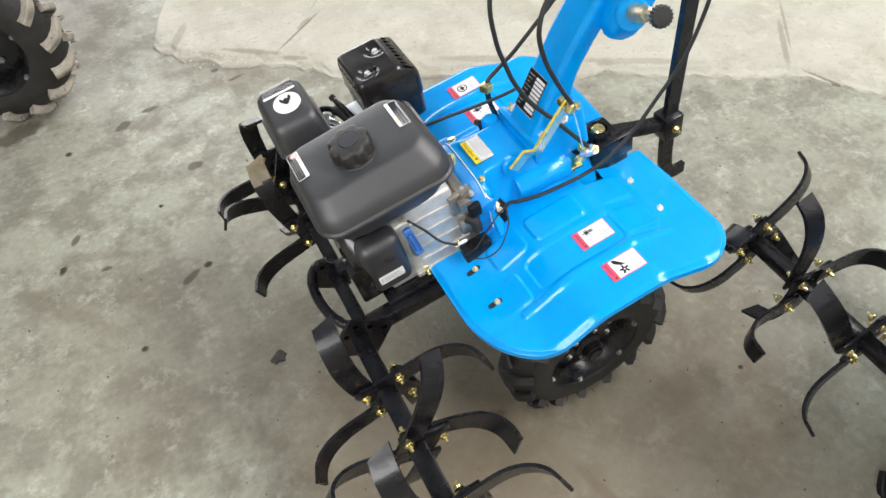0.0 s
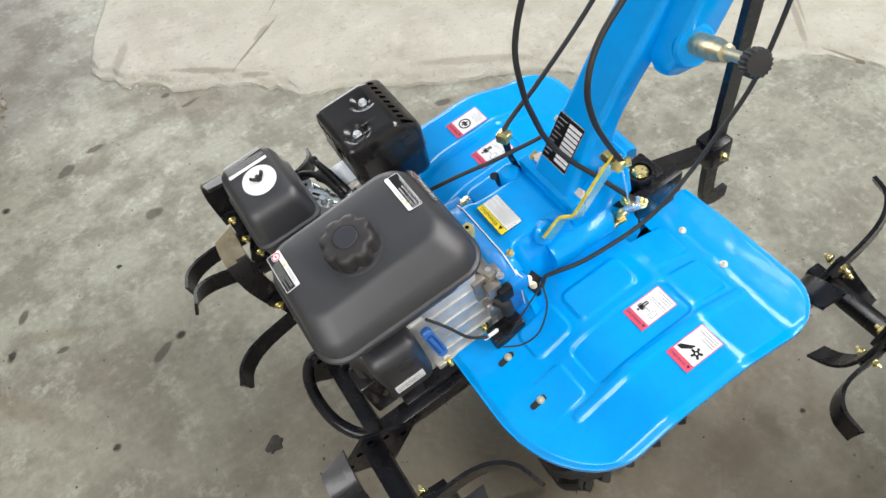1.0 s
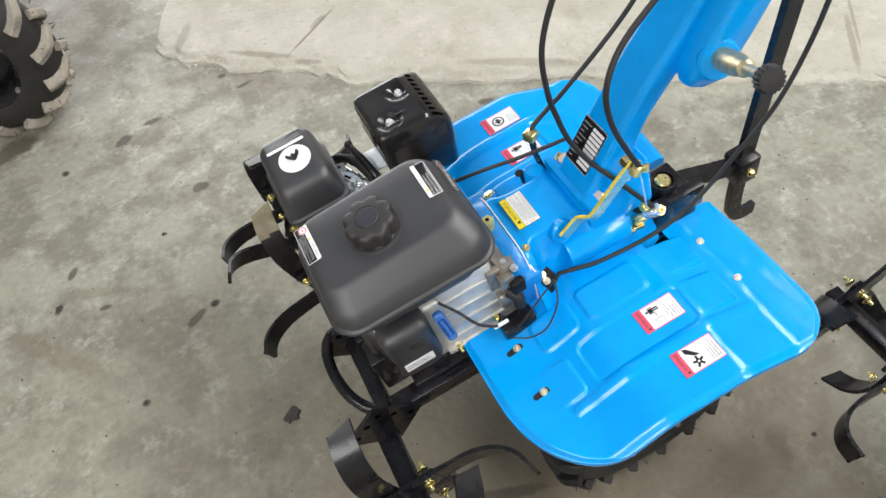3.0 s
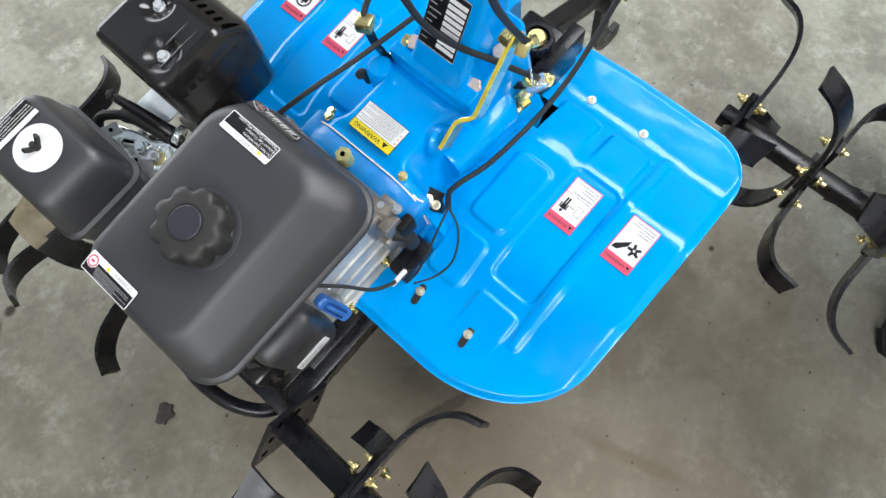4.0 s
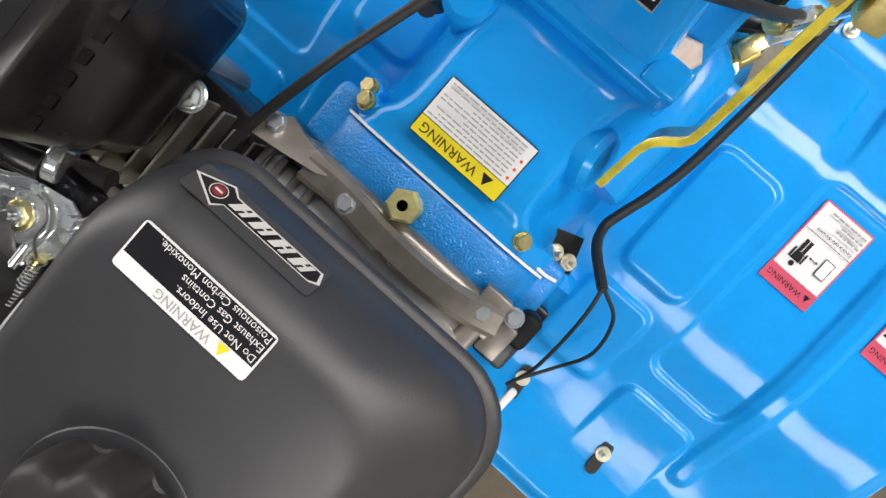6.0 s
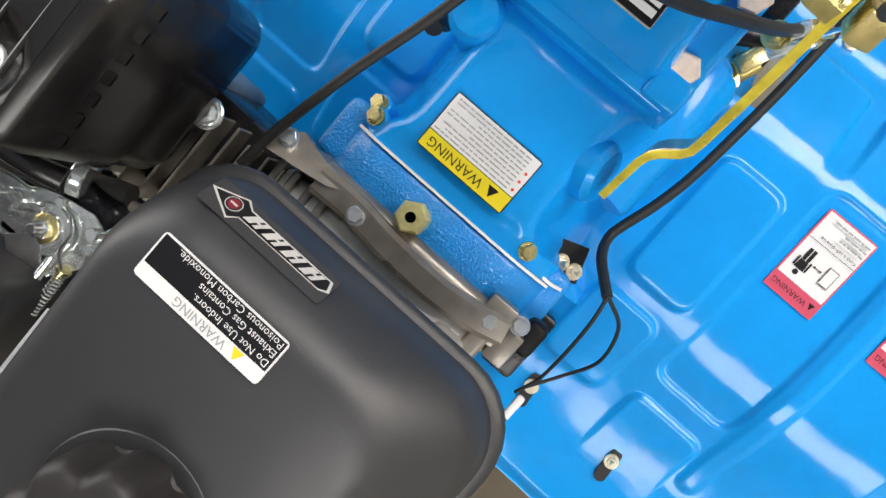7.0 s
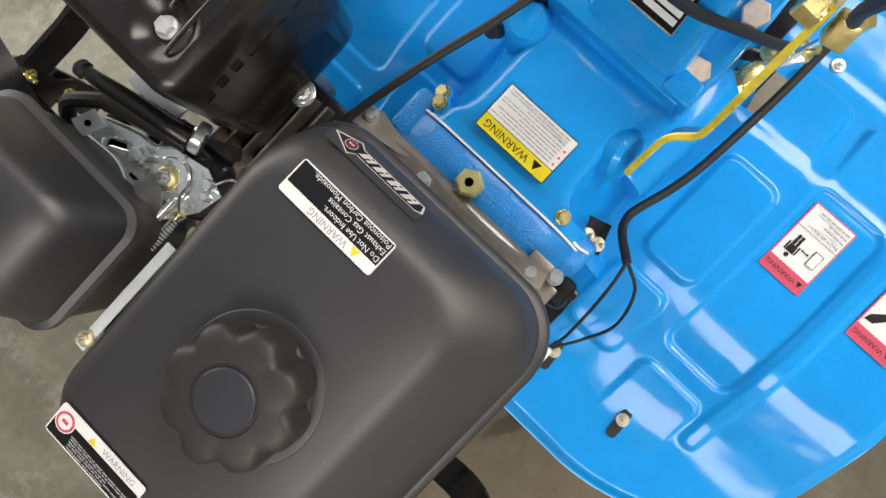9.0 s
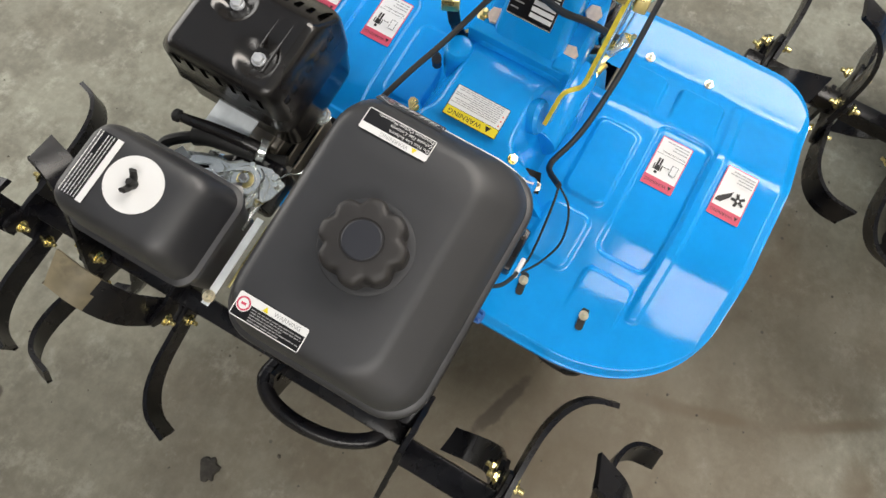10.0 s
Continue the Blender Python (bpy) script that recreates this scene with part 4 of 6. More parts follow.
part("head_washer", lathe([(0.0098, 0), (0.0098, 0.0012), (0.0090, 0.0018), (0.005, 0.0018)], 24), ZINC, engine, m=pose(0.026, 0.128, 0.5505))
bolt(BOLT_ZINC, (0.026, 0.128, 0.5520), engine, (0.1, 0.1, 1), 10)
part("cylinder", box(-0.035, 0.038, 0.07, 0.165, 0.45, 0.530, 0.004), BLACK_PAINT, engine)
part("head_cover", box(-0.030, 0.045, 0.150, 0.195, 0.44, 0.545, 0.008, 3), DARK_ALU, engine)
# rear mounting face: sloping bright bracket between tank and gearbox
part("mount_flange", box(0.036, 0.052, -0.082, 0.070, 0.40, 0.552, 0.006, 3), DARK_ALU, engine)
bm = sweep(smooth_path([(0.041, 0.052, 0.556), (0.042, 0.030, 0.556), (0.039, -0.002, 0.556), (0.038, -0.035, 0.554), (0.041, -0.062, 0.552), (0.045, -0.080, 0.549)], 5), rect(0.017, 0.011, 0.003), (0, 0, 1))
part("flange_rim", bm, DARK_ALU, engine)
part("flange_foot", box(0.033, 0.058, -0.080, -0.062, 0.530, 0.5510, 0.0015, 2), DARK_ALU, engine)
part("flange_foot", box(0.026, 0.048, -0.092, -0.078, 0.520, 0.5440, 0.0015, 2), DARK_ALU, engine)
part("mount_rubber", box(0.038, 0.060, -0.101, -0.088, 0.505, 0.5340, 0.004, 3), FLAT_BLACK, engine, "black rubber mount block")
gusset = loft([[Vector((x, y, z + d + 0.7 * (0.050 - x))) for x, y in ((0.036, 0.084), (0.046, 0.086), (0.055, 0.076), (0.052, 0.062), (0.050, 0.044), (0.046, 0.036), (0.042, 0.044), (0.039, 0.062))] for z, d in ((0.552, 0), (0.552, 0.006))])
part("gusset", gusset, DARK_ALU, engine, "oily cast bracket web")
for k in range(4):
    part("block_rib", box(0.016, 0.036, 0.040 + 0.011 * k, 0.045 + 0.011 * k, 0.520, 0.553 - 0.002 * (k % 2), 0.0012, 2), DARK_ALU, engine)
for x, y, z in ((0.044, -0.070, 0.5512), (0.053, -0.084, 0.5475), (0.040, 0.022, 0.5600), (0.048, 0.078, 0.5605)):
    bolt(BOLT_BRACKET, (x, y, z), engine, (0.1, 0, 1), 15)

# recoil starter and its housing at the nose
bm = lathe([(0.082, 0), (0.085, 0.008), (0.085, 0.035), (0.076, 0.048), (0.045, 0.053), (0.02, 0.054)], 40, m=along((-0.128, -0.010, 0.482), (-1, 0, 0)))
recoil = part("recoil_starter", bm, BLACK_STEEL, tiller, "black recoil starter housing at the engine's nose")
for k in range(12):
    a = 2 * math.pi * k / 12
    part("vent_slot", box(-0.009, 0.009, -0.002, 0.002, 0, 0.0015, 0.0006, 1), VENT, recoil, m=Matrix.Translation((-0.1795, -0.010, 0.482)) @ pose(0, 0, 0, 0, -90, 0) @ pose(0.055 * math.cos(a), 0.055 * math.sin(a), -0.002, 0, 0, math.degrees(a)))
box_ = part("switch_box", box(-0.160, -0.086, -0.100, -0.055, 0.440, 0.562, 0.016, 4), BLACK_PLASTIC, tiller, "black plastic engine switch box")
part("plug_disc", lathe([(0.0125, 0), (0.0125, 0.0012), (0.0115, 0.0018)], 28), BLACK_CAP, box_, "grey plastic blanking disc", m=along((-0.115, -0.0998, 0.527), (0, -1, 0)))
label_plate("printed_label", 0.046, 0.021, WHITE, dashes(-0.021, 0.021, -0.008, 0.008, 3, 10, GREY_INK, 6), box_, Matrix.Translation((-0.124, -0.1003, 0.479)) @ pose(0, 0, 0, 90, 0, 0), "white printed sticker")
part("grille", box(-0.186, -0.150, -0.090, -0.050, 0.43, 0.52, 0.004), BLACK_STEEL, tiller)
zx = Vector((-0.05, -0.93, 0.36)).normalized()
xx = (Vector((0.12, 0, -1)) - zx * Vector((0.12, 0, -1)).dot(zx)).normalized()
yx = zx.cross(xx)
HANDLE = Matrix(((xx.x, yx.x, zx.x, -0.069), (xx.y, yx.y, zx.y, -0.100), (xx.z, yx.z, zx.z, 0.533), (0, 0, 0, 1)))
stick = part("oil_dipstick", loft([ring(z, -0.027 * s, 0.027 * s, -0.0075 * s, 0.0075 * s, 0.006 * s, 6) for z, s in ((-0.006, 0.85), (-0.005, 1.0), (0.003, 1.0), (0.005, 0.92), (0.005, 0.72), (0.002, 0.66))]), BLUE_PLASTIC, engine, "blue plastic oil filler handle", m=HANDLE)
part("grip", box(-0.016, 0.016, -0.0025, 0.0025, 0.001, 0.007, 0.0015), BLUE_PLASTIC, stick)
part("filler_neck", tube([(-0.066, -0.075, 0.470), (-0.068, -0.088, 0.505), (-0.069, -0.096, 0.528)], 0.0085, 14), DARK_ALU, engine)
part("kill_wire", tube([(-0.062, -0.080, 0.562), (-0.045, -0.095, 0.540), (-0.028, -0.112, 0.512), (-0.010, -0.119, 0.496), (-0.004, -0.120, 0.492)], 0.0022), RUBBER, engine, "black ignition wire")
part("wire_clip", box(-0.010, 0.014, -0.1225, -0.1170, 0.488, 0.4930, 0.002), WHITE, engine, "clear white wire connector")
part("starter_pipe", tube([(0.036, -0.080, 0.492), (0.044, -0.092, 0.488), (0.044, -0.098, 0.470)], 0.0095, 14), RUBBER, engine, "black rubber elbow")

GALV = mat("galvanised_sheet", (0.80, 0.85, 0.88), 0.42, metal=0.12, vary=0.1, scale=70, rough_vary=0.1)
# carburettor between air filter and tank
carb = part("carburettor", box(-0.088, -0.040, 0.112, 0.165, 0.53, 0.572, 0.006, 3), BLACK_PAINT, tiller, "zinc carburettor with levers and springs", m=pose(-0.002, 0.006, 0.003))
def sheet(pts, z, t, bend=None):
    """A flat plate cut to an outline; bend(x, y) lifts it."""
    return loft([[Vector((x, y, z + d + (bend(x, y) if bend else 0))) for x, y in pts] for d in (0, t)])


part("governor_plate", sheet([(-0.093, 0.206), (-0.080, 0.211), (-0.073, 0.196), (-0.0655, 0.174), (-0.0635, 0.160), (-0.0560, 0.150), (-0.0500, 0.122), (-0.0570, 0.103), (-0.0750, 0.107), (-0.0940, 0.121), (-0.0970, 0.150), (-0.0900, 0.172)], 0.5745, 0.0018), ZINC, carb, "bright zinc governor plate")
part("plate_slot", sheet([(-0.0868, 0.186), (-0.0820, 0.188), (-0.0765, 0.176), (-0.0800, 0.1735)], 0.5764, 0.0003), VENT, carb)
part("plate_slot", sheet([(-0.0905, 0.160), (-0.0880, 0.161), (-0.0875, 0.142), (-0.0900, 0.141)], 0.5764, 0.0003), VENT, carb)
part("plate_rim", tube([(-0.089, 0.190, 0.5768), (-0.0835, 0.1905, 0.5770), (-0.0745, 0.175, 0.5770), (-0.0790, 0.170, 0.5768), (-0.0885, 0.184, 0.5768), (-0.089, 0.190, 0.5768)], 0.0010, 6), ZINC, carb)
part("bent_tab", box(-0.009, 0.009, -0.0065, 0.0065, -0.001, 0.001, 0.0006, m=pose(-0.084, 0.2045, 0.5800, 28, 0, -25)), GALV, carb)
part("tab_hole", lathe([(0.0022, 0), (0.0022, 0.0024), (0.001, 0.0025)], 14), VENT, carb, m=along((-0.084, 0.2045, 0.5800), (0.0, -0.45, 0.9)))
part("pivot_disc", lathe([(0.0148, 0), (0.0148, 0.0018), (0.0138, 0.0026), (0.0095, 0.0026), (0.0090, 0.0034), (0.006, 0.0034)], 30), ZINC, carb, m=Matrix.Translation((-0.072, 0.136, 0.5785)))
part("pivot_nut", lathe([(0.0058, 0), (0.0058, 0.0050), (0.0050, 0.0058)], 6), ZINC, carb, m=Matrix.Translation((-0.072, 0.136, 0.5818)))
part("pivot_stud", lathe([(0.0030, 0), (0.0030, 0.0100), (0.0022, 0.0106)], 14), STEEL, carb, m=Matrix.Translation((-0.072, 0.136, 0.5818)))
part("boss", lathe([(0.0080, -0.004), (0.0080, 0.002), (0.0070, 0.003)], 22), ZINC, carb, m=Matrix.Translation((-0.0750, 0.162, 0.5765)))
bolt(BOLT_ZINC, (-0.0750, 0.162, 0.5795), carb, (0, 0, 1), 8)
part("flap", box(-0.0105, 0.0105, -0.0085, 0.0085, -0.0008, 0.0008, 0.0005, m=pose(-0.0890, 0.1365, 0.5830, 18, -14, 38)), STEEL, carb)
for x, y, r, h in ((-0.0565, 0.113, 0.0042, 0.006), (-0.0630, 0.108, 0.0030, 0.008), (-0.0560, 0.139, 0.0030, 0.004)):
    part("screw", lathe([(r, 0), (r, h), (r * 0.8, h + 0.001)], 14), ZINC, carb, m=Matrix.Translation((x, y, 0.5764)))
rod = [(0.0026 if k % 2 else 0.0021, 0.0006 * k) for k in range(52)]
part("stop_screw", lathe(rod, 14), ZINC, carb, "threaded zinc stop screw", m=along((-0.079, 0.1215, 0.5840), (-1, 0.06, -0.10)))
spring = [(-0.084 - 0.030 * k / 90, 0.1140 + 0.0030 * math.cos(k * 0.9), 0.5790 + 0.0030 * math.sin(k * 0.9)) for k in range(91)]
part("throttle_crank", sweep(smooth_path([(-0.0860, 0.1820, 0.5790), (-0.0800, 0.1700, 0.5800), (-0.0745, 0.1580, 0.5812), (-0.0680, 0.1500, 0.5830), (-0.0640, 0.1420, 0.5840)], 4), rect(0.0040, 0.0016, 0.0005), (0, 0, 1)), ZINC, carb, "bright cranked throttle arm")
part("rolled_edge", tube([(-0.0925, 0.2055, 0.5766), (-0.0900, 0.1900, 0.5768), (-0.0895, 0.1725, 0.5768), (-0.0965, 0.1500, 0.5768), (-0.0935, 0.1215, 0.5768)], 0.0013, 8), ZINC, carb)
part("rolled_edge", tube([(-0.0800, 0.2105, 0.5766), (-0.0730, 0.1960, 0.5768), (-0.0655, 0.1740, 0.5768), (-0.0635, 0.1600, 0.5768), (-0.0560, 0.1500, 0.5768)], 0.0013, 8), ZINC, carb)
part("spring_seat", lathe([(0.0045, 0), (0.0045, 0.0012), (0.0030, 0.0020), (0.0030, 0.0050)], 16), GOLD, carb, m=along((-0.0830, 0.1145, 0.5790), (-1, 0, 0)))
part("pivot_washer", lathe([(0.0082, 0), (0.0082, 0.0010), (0.0074, 0.0014), (0.004, 0.0014)], 24), GOLD, carb, m=Matrix.Translation((-0.072, 0.136, 0.5816)))
part("spring", sweep(spring, circle(0.0006, 5), (0, 0, 1)), ZINC, carb)
part("link_wire", tube([(-0.0560, 0.128, 0.584), (-0.0620, 0.120, 0.587), (-0.0720, 0.1185, 0.588), (-0.0820, 0.114, 0.583)], 0.0008, 6), STEEL, carb)
part("linkage_strip", box(-0.188, -0.098, 0.0950, 0.1025, 0.5900, 0.5918, 0.0005), GALV, carb, "bright galvanised choke strip")
part("linkage_strip", box(-0.165, -0.100, 0.0900, 0.0925, 0.5840, 0.5852, 0.0004), GOLD, carb)
part("strip_bolt", BOLT_SMALL, None, carb, m=along((-0.180, 0.0988, 0.5918), (0, 0, 1)))
part("choke_tip", box(-0.150, -0.138, 0.0850, 0.0920, 0.552, 0.578, 0.002), RED, carb, "red choke lever tip")
part("choke_stem", box(-0.166, -0.140, 0.0830, 0.0860, 0.568, 0.571, 0.001), GOLD, carb)
part("fuel_nut", lathe([(0.0075, 0), (0.0075, 0.006), (0.0060, 0.007), (0.0060, 0.013), (0.0045, 0.014)], 6), ZINC, carb, m=along((-0.0655, 0.186, 0.5640), (0.1, -0.9, 0.1)))
part("fuel_hose", tube([(-0.064, 0.172, 0.562), (-0.056, 0.160, 0.562), (-0.044, 0.142, 0.560), (-0.034, 0.120, 0.560)], 0.0068, 12), RUBBER, carb)
part("fuel_hose", tube([(-0.046, 0.168, 0.556), (-0.045, 0.145, 0.558), (-0.040, 0.112, 0.556)], 0.0052, 12), DARK_ALU, carb)
part("return_wire", tube([(-0.030, 0.098, 0.566), (-0.040, 0.100, 0.570), (-0.046, 0.108, 0.572), (-0.054, 0.112, 0.574)], 0.0009, 6), ZINC, carb)
boot = part("spark_plug_boot", sweep(smooth_path([(-0.0565, 0.220, 0.607), (-0.0545, 0.207, 0.606), (-0.050, 0.185, 0.603), (-0.046, 0.158, 0.598), (-0.044, 0.146, 0.592)], 5), circle(0.0062, 14), scales=[0.72 + 0.45 * k / 20 for k in range(21)]), BLACK_STEEL, tiller, "black rubber spark plug boot")
part("boot_end", lathe([(0.0045, 0), (0.0062, 0.002), (0.0062, 0.006), (0.0045, 0.008)], 18), RUBBER, boot, m=along((-0.0563, 0.217, 0.607), (-0.1, 1, 0.05)))
part("boot_sleeve", tube([(-0.062, 0.205, 0.590), (-0.056, 0.190, 0.592), (-0.050, 0.165, 0.588), (-0.046, 0.150, 0.582)], 0.0095, 14), RUBBER, boot)
part("ignition_lead", tube([(-0.098, 0.226, 0.575), (-0.084, 0.226, 0.590), (-0.072, 0.214, 0.594), (-0.060, 0.198, 0.592)], 0.0055, 10), RUBBER, boot)
part("hose_clamp", lathe([(0.0105, -0.004), (0.0115, -0.003), (0.0115, 0.003), (0.0105, 0.004)], 18), ZINC, boot, m=along((-0.041, 0.1465, 0.580), (0.2, -0.8, -0.3)))
shield = box(-0.046, -0.010, 0.162, 0.207, 0.586, 0.589, 0.001)
box(-0.046, -0.0445, 0.162, 0.207, 0.560, 0.588, 0.0005, 1, bm=shield)
part("heat_shield", shield, GALV, tiller, "bright galvanised heat shield plate")
part("intake_elbow", tube([(-0.095, 0.165, 0.56), (-0.075, 0.150, 0.555), (-0.05, 0.135, 0.55)], 0.016, 16), RUBBER, tiller, "black intake elbow")

# gearbox


def hull(profile, xs, scale_y=1.0):
    """A cross profile (y, z) carried along x with an (x, dy, dz, scale) list."""
    bm = bmesh.new()
    loft([[Vector((x, MID + 0.015 + y * s, 0.42 + (z - 0.42) * k)) for y, z in profile] for x, s, k in xs], bm)
    return bm


def dome(w, top, base, n=8, flat=0.6):
    """A loaf-shaped section, flat-topped with rounded shoulders."""
    pts = [(-w, base)]
    r = w * (1 - flat)
    for k in range(n + 1):
        a = radians(180 - 90 * k / n)
        pts.append((-w + r + r * math.cos(a), top - r + r * math.sin(a)))
    for k in range(n + 1):
        a = radians(90 - 90 * k / n)
        pts.append((w - r + r * math.cos(a), top - r + r * math.sin(a)))
    return pts + [(w, base)]


def loaf(top, flat, lean, base, n=8):
    """A casting's section: nearly flat top, round shoulders, flanks that lean out to the base."""
    r, right = 0.011, []
    turn = radians(90 - lean)
    for k in range(6):
        right.append((flat * k / 5, top - 0.0022 * (k / 5) ** 2))
    z0 = top - 0.0022
    for k in range(1, n + 1):
        a = turn * k / n
        right.append((flat + r * math.sin(a), z0 - r + r * math.cos(a)))
    y, z = right[-1]
    right.append((y + (z - base) * math.tan(radians(lean)), base))
    return [(-y, z) for y, z in reversed(right[1:])] + right


gear = part("gearbox", hull(loaf(0.5475, 0.035, 20, 0.42), [(0.078, 1.28, 0.97), (0.088, 1.26, 0.972), (0.092, 1.18, 0.985), (0.097, 1.08, 0.998), (0.106, 1.02, 1.0), (0.125, 1.0, 1.0), (0.155, 1.0, 1.0), (0.168, 1.03, 0.995), (0.176, 1.08, 0.985), (0.1805, 1.14, 0.965), (0.1845, 1.18, 0.94), (0.20, 1.2, 0.90), (0.27, 1.1, 0.86), (0.292, 1.0, 0.80)]), BLUE, tiller, "blue painted gearbox housing", 60)
part("gearbox_side", box(0.088, 0.270, -0.066, 0.050, 0.365, 0.455, 0.010, 3), BLUE, gear)
part("corner_boss", lathe([(0.0165, -0.05), (0.0165, -0.006), (0.0155, -0.002), (0.0125, 0.0012), (0.006, 0.002)], 28), BLUE, gear, m=pose(0.166, 0.047, 0.5455))
part("collar", box(0.1845, 0.199, -0.064, 0.048, 0.470, 0.5575, 0.0026, 2), BLUE, gear)
part("collar_lug", box(0.186, 0.206, -0.070, -0.048, 0.500, 0.561, 0.003, 3), BLUE, gear)
part("gearbox_flange", hull(dome(0.079, 0.5435, 0.36, 10, 0.45), [(0.050, 1, 0.985), (0.052, 1, 1), (0.0745, 1, 1), (0.0765, 1, 0.985)]), BLUE_CAST, gear, "rough blue cast flange", 50)
part("gasket", hull(dome(0.0800, 0.5447, 0.36, 10, 0.45), [(0.0765, 1, 1), (0.0781, 1, 1)]), GASKET, gear, "pale gasket line", 50)
part("gasket_end", tube([(0.0815, -0.0905, 0.5188), (0.0800, -0.0830, 0.5190), (0.0805, -0.0745, 0.5230)], 0.0011, 8), GASKET, gear)
part("flange_rear", hull(dome(0.079, 0.5400, 0.36, 10, 0.45), [(0.0780, 1, 0.99), (0.0785, 1, 1), (0.088, 1, 1), (0.090, 1, 0.98)]), BLUE, gear, smooth=50)
part("side_lug", box(0.050, 0.090, -0.094, -0.070, 0.490, 0.518, 0.006, 3), BLUE_CAST, gear)
part("side_lug", box(0.050, 0.090, 0.055, 0.077, 0.490, 0.530, 0.006, 3), BLUE_CAST, gear)
for x, y, z in ((0.087, 0.056, 0.532), (0.094, 0.061, 0.526), (0.086, -0.060, 0.538)):
    part("bolt_boss", lathe([(0.0070, -0.012), (0.0070, 0.0), (0.0060, 0.0010)], 20), BLUE, gear, m=along((x, y, z), (0.1, y * 6, 1)))
    bolt(BOLT_MID, (x, y, z + 0.001), gear, (0.1, y * 6, 1), 10)
bm = loft([[Vector((0.0125 * math.cos(math.pi * k / 3), 0.0125 * math.sin(math.pi * k / 3), z)) for k in range(6)] for z in (0, 0.010)] + [[Vector((0.0105 * math.cos(math.pi * k / 3), 0.0105 * math.sin(math.pi * k / 3), 0.012)) for k in range(6)]])
plug = part("filler_plug", bm, PLUG, gear, "yellow zinc hexagon filler plug", 20, m=pose(0.0595, -0.0015, 0.5515) @ Matrix.Diagonal((0.78, 0.78, 1, 1)))
part("plug_collar", lathe([(0.0082, -0.010), (0.0082, 0.0), (0.0078, 0.0008)], 20), PLUG, gear, m=pose(0.0595, -0.0015, 0.5515))
part("plug_vent", lathe([(0.0030, 0), (0.0030, 0.0125), (0.0025, 0.0127)], 16), VENT, gear, m=pose(0.0595, -0.0015, 0.5515))
w, h = 0.061, 0.0365
label_plate("warning_label", w, h, INK, [
    ("rect", -w / 2 + 0.0007, w / 2 - 0.0007, -h / 2 + 0.0007, h / 2 - 0.0115, WHITE),
    ("rect", -w / 2 + 0.0007, w / 2 - 0.0007, h / 2 - 0.0110, h / 2 - 0.0007, YELLOW),
    ("text", -0.0125, h / 2 - 0.0060, 0.0080, "WARNING", INK),
    ("poly", [(-0.0225, h / 2 - 0.0090), (-0.0155, h / 2 - 0.0090), (-0.019, h / 2 - 0.0028)], INK),
    *[("disc", -0.027, 0.0035 - 0.0055 * k, 0.0009, RED) for k in range(3)],
    *dashes(-0.0245, 0.027, -0.0165, 0.0062, 9, 14, GREY_INK, 21),
], gear, reading((0.1096, -0.0049, 0.5484)), "yellow and white gearbox warning label")
part("gearbox_skirt", box(0.050, 0.235, -0.092, -0.050, 0.360, 0.436, 0.006, 3), BLUE, gear)
# selector shaft tube along the near side and its lever
part("shaft_tube", lathe([(0.024, 0), (0.026, 0.004), (0.026, 0.098), (0.024, 0.103), (0.017, 0.104), (0.016, 0.110), (0.013, 0.112)], 28), BLUE, gear, m=along((0.140, -0.066, 0.482), (1, -0.02, -0.05)))
part("lever_boss", lathe([(0.019, -0.04), (0.019, 0.004), (0.016, 0.008)], 24), BLUE, gear, m=along((0.145, -0.058, 0.528), (0.1, -1, 0.35)))
part("dark_cap", tube([(0.158, 0.070, 0.500), (0.155, 0.069, 0.520), (0.150, 0.066, 0.532), (0.146, 0.063, 0.536)], 0.0055, 10), RUBBER, gear, "black rubber breather")
# mounting deck of the handle column
deck = loft([ring(0.50, 0.180, 0.300, -0.072, 0.044, 0.016), ring(0.548, 0.182, 0.292, -0.068, 0.040, 0.014), ring(0.552, 0.185, 0.288, -0.065, 0.037, 0.012)])
for v in deck.verts:
    v.co.z += (v.co.x - 0.2) * 0.34 * smoothstep(0.50, 0.55, v.co.z)
part("column_deck", deck, BLUE, gear, smooth=45)
for x, y in ((0.2098, -0.058), (0.2528, -0.060), (0.2098, 0.028), (0.2528, 0.030)):
    bolt(BOLT_BIG, (x, y, 0.552 + (x - 0.2) * 0.34), gear, (-0.32, 0, 1), 12)
clip = part("clip_plate", box(-0.0125, 0.0125, -0.0125, 0.0125, -0.0012, 0.0012, 0.0006), FLAT_BLACK, gear, "black clip plate", m=pose(0.0965, -0.0835, 0.4815, 25, 0, 20))
for x, y in ((-0.002, 0.004), (-0.005, -0.007)):
    part("clip_bolt", BOLT_SMALL, None, clip, m=Matrix.Translation((x, y, 0.0012)))
part("clip_block", box(0.088, 0.105, -0.094, -0.076, 0.440, 0.476, 0.003), FLAT_BLACK, gear)

# handle column
def rounded(hw, hd, r=0.010, seg=5):
    """A rounded rectangle, half width across and half depth."""
    pts = []
    for cx, cy, a in ((hw - r, hd - r, 0), (-hw + r, hd - r, 90), (-hw + r, -hd + r, 180), (hw - r, -hd + r, 270)):
        for k in range(seg + 1):
            t = radians(a + 90 * k / seg)
            pts.append((cx + r * math.cos(t), cy + r * math.sin(t)))
    return pts


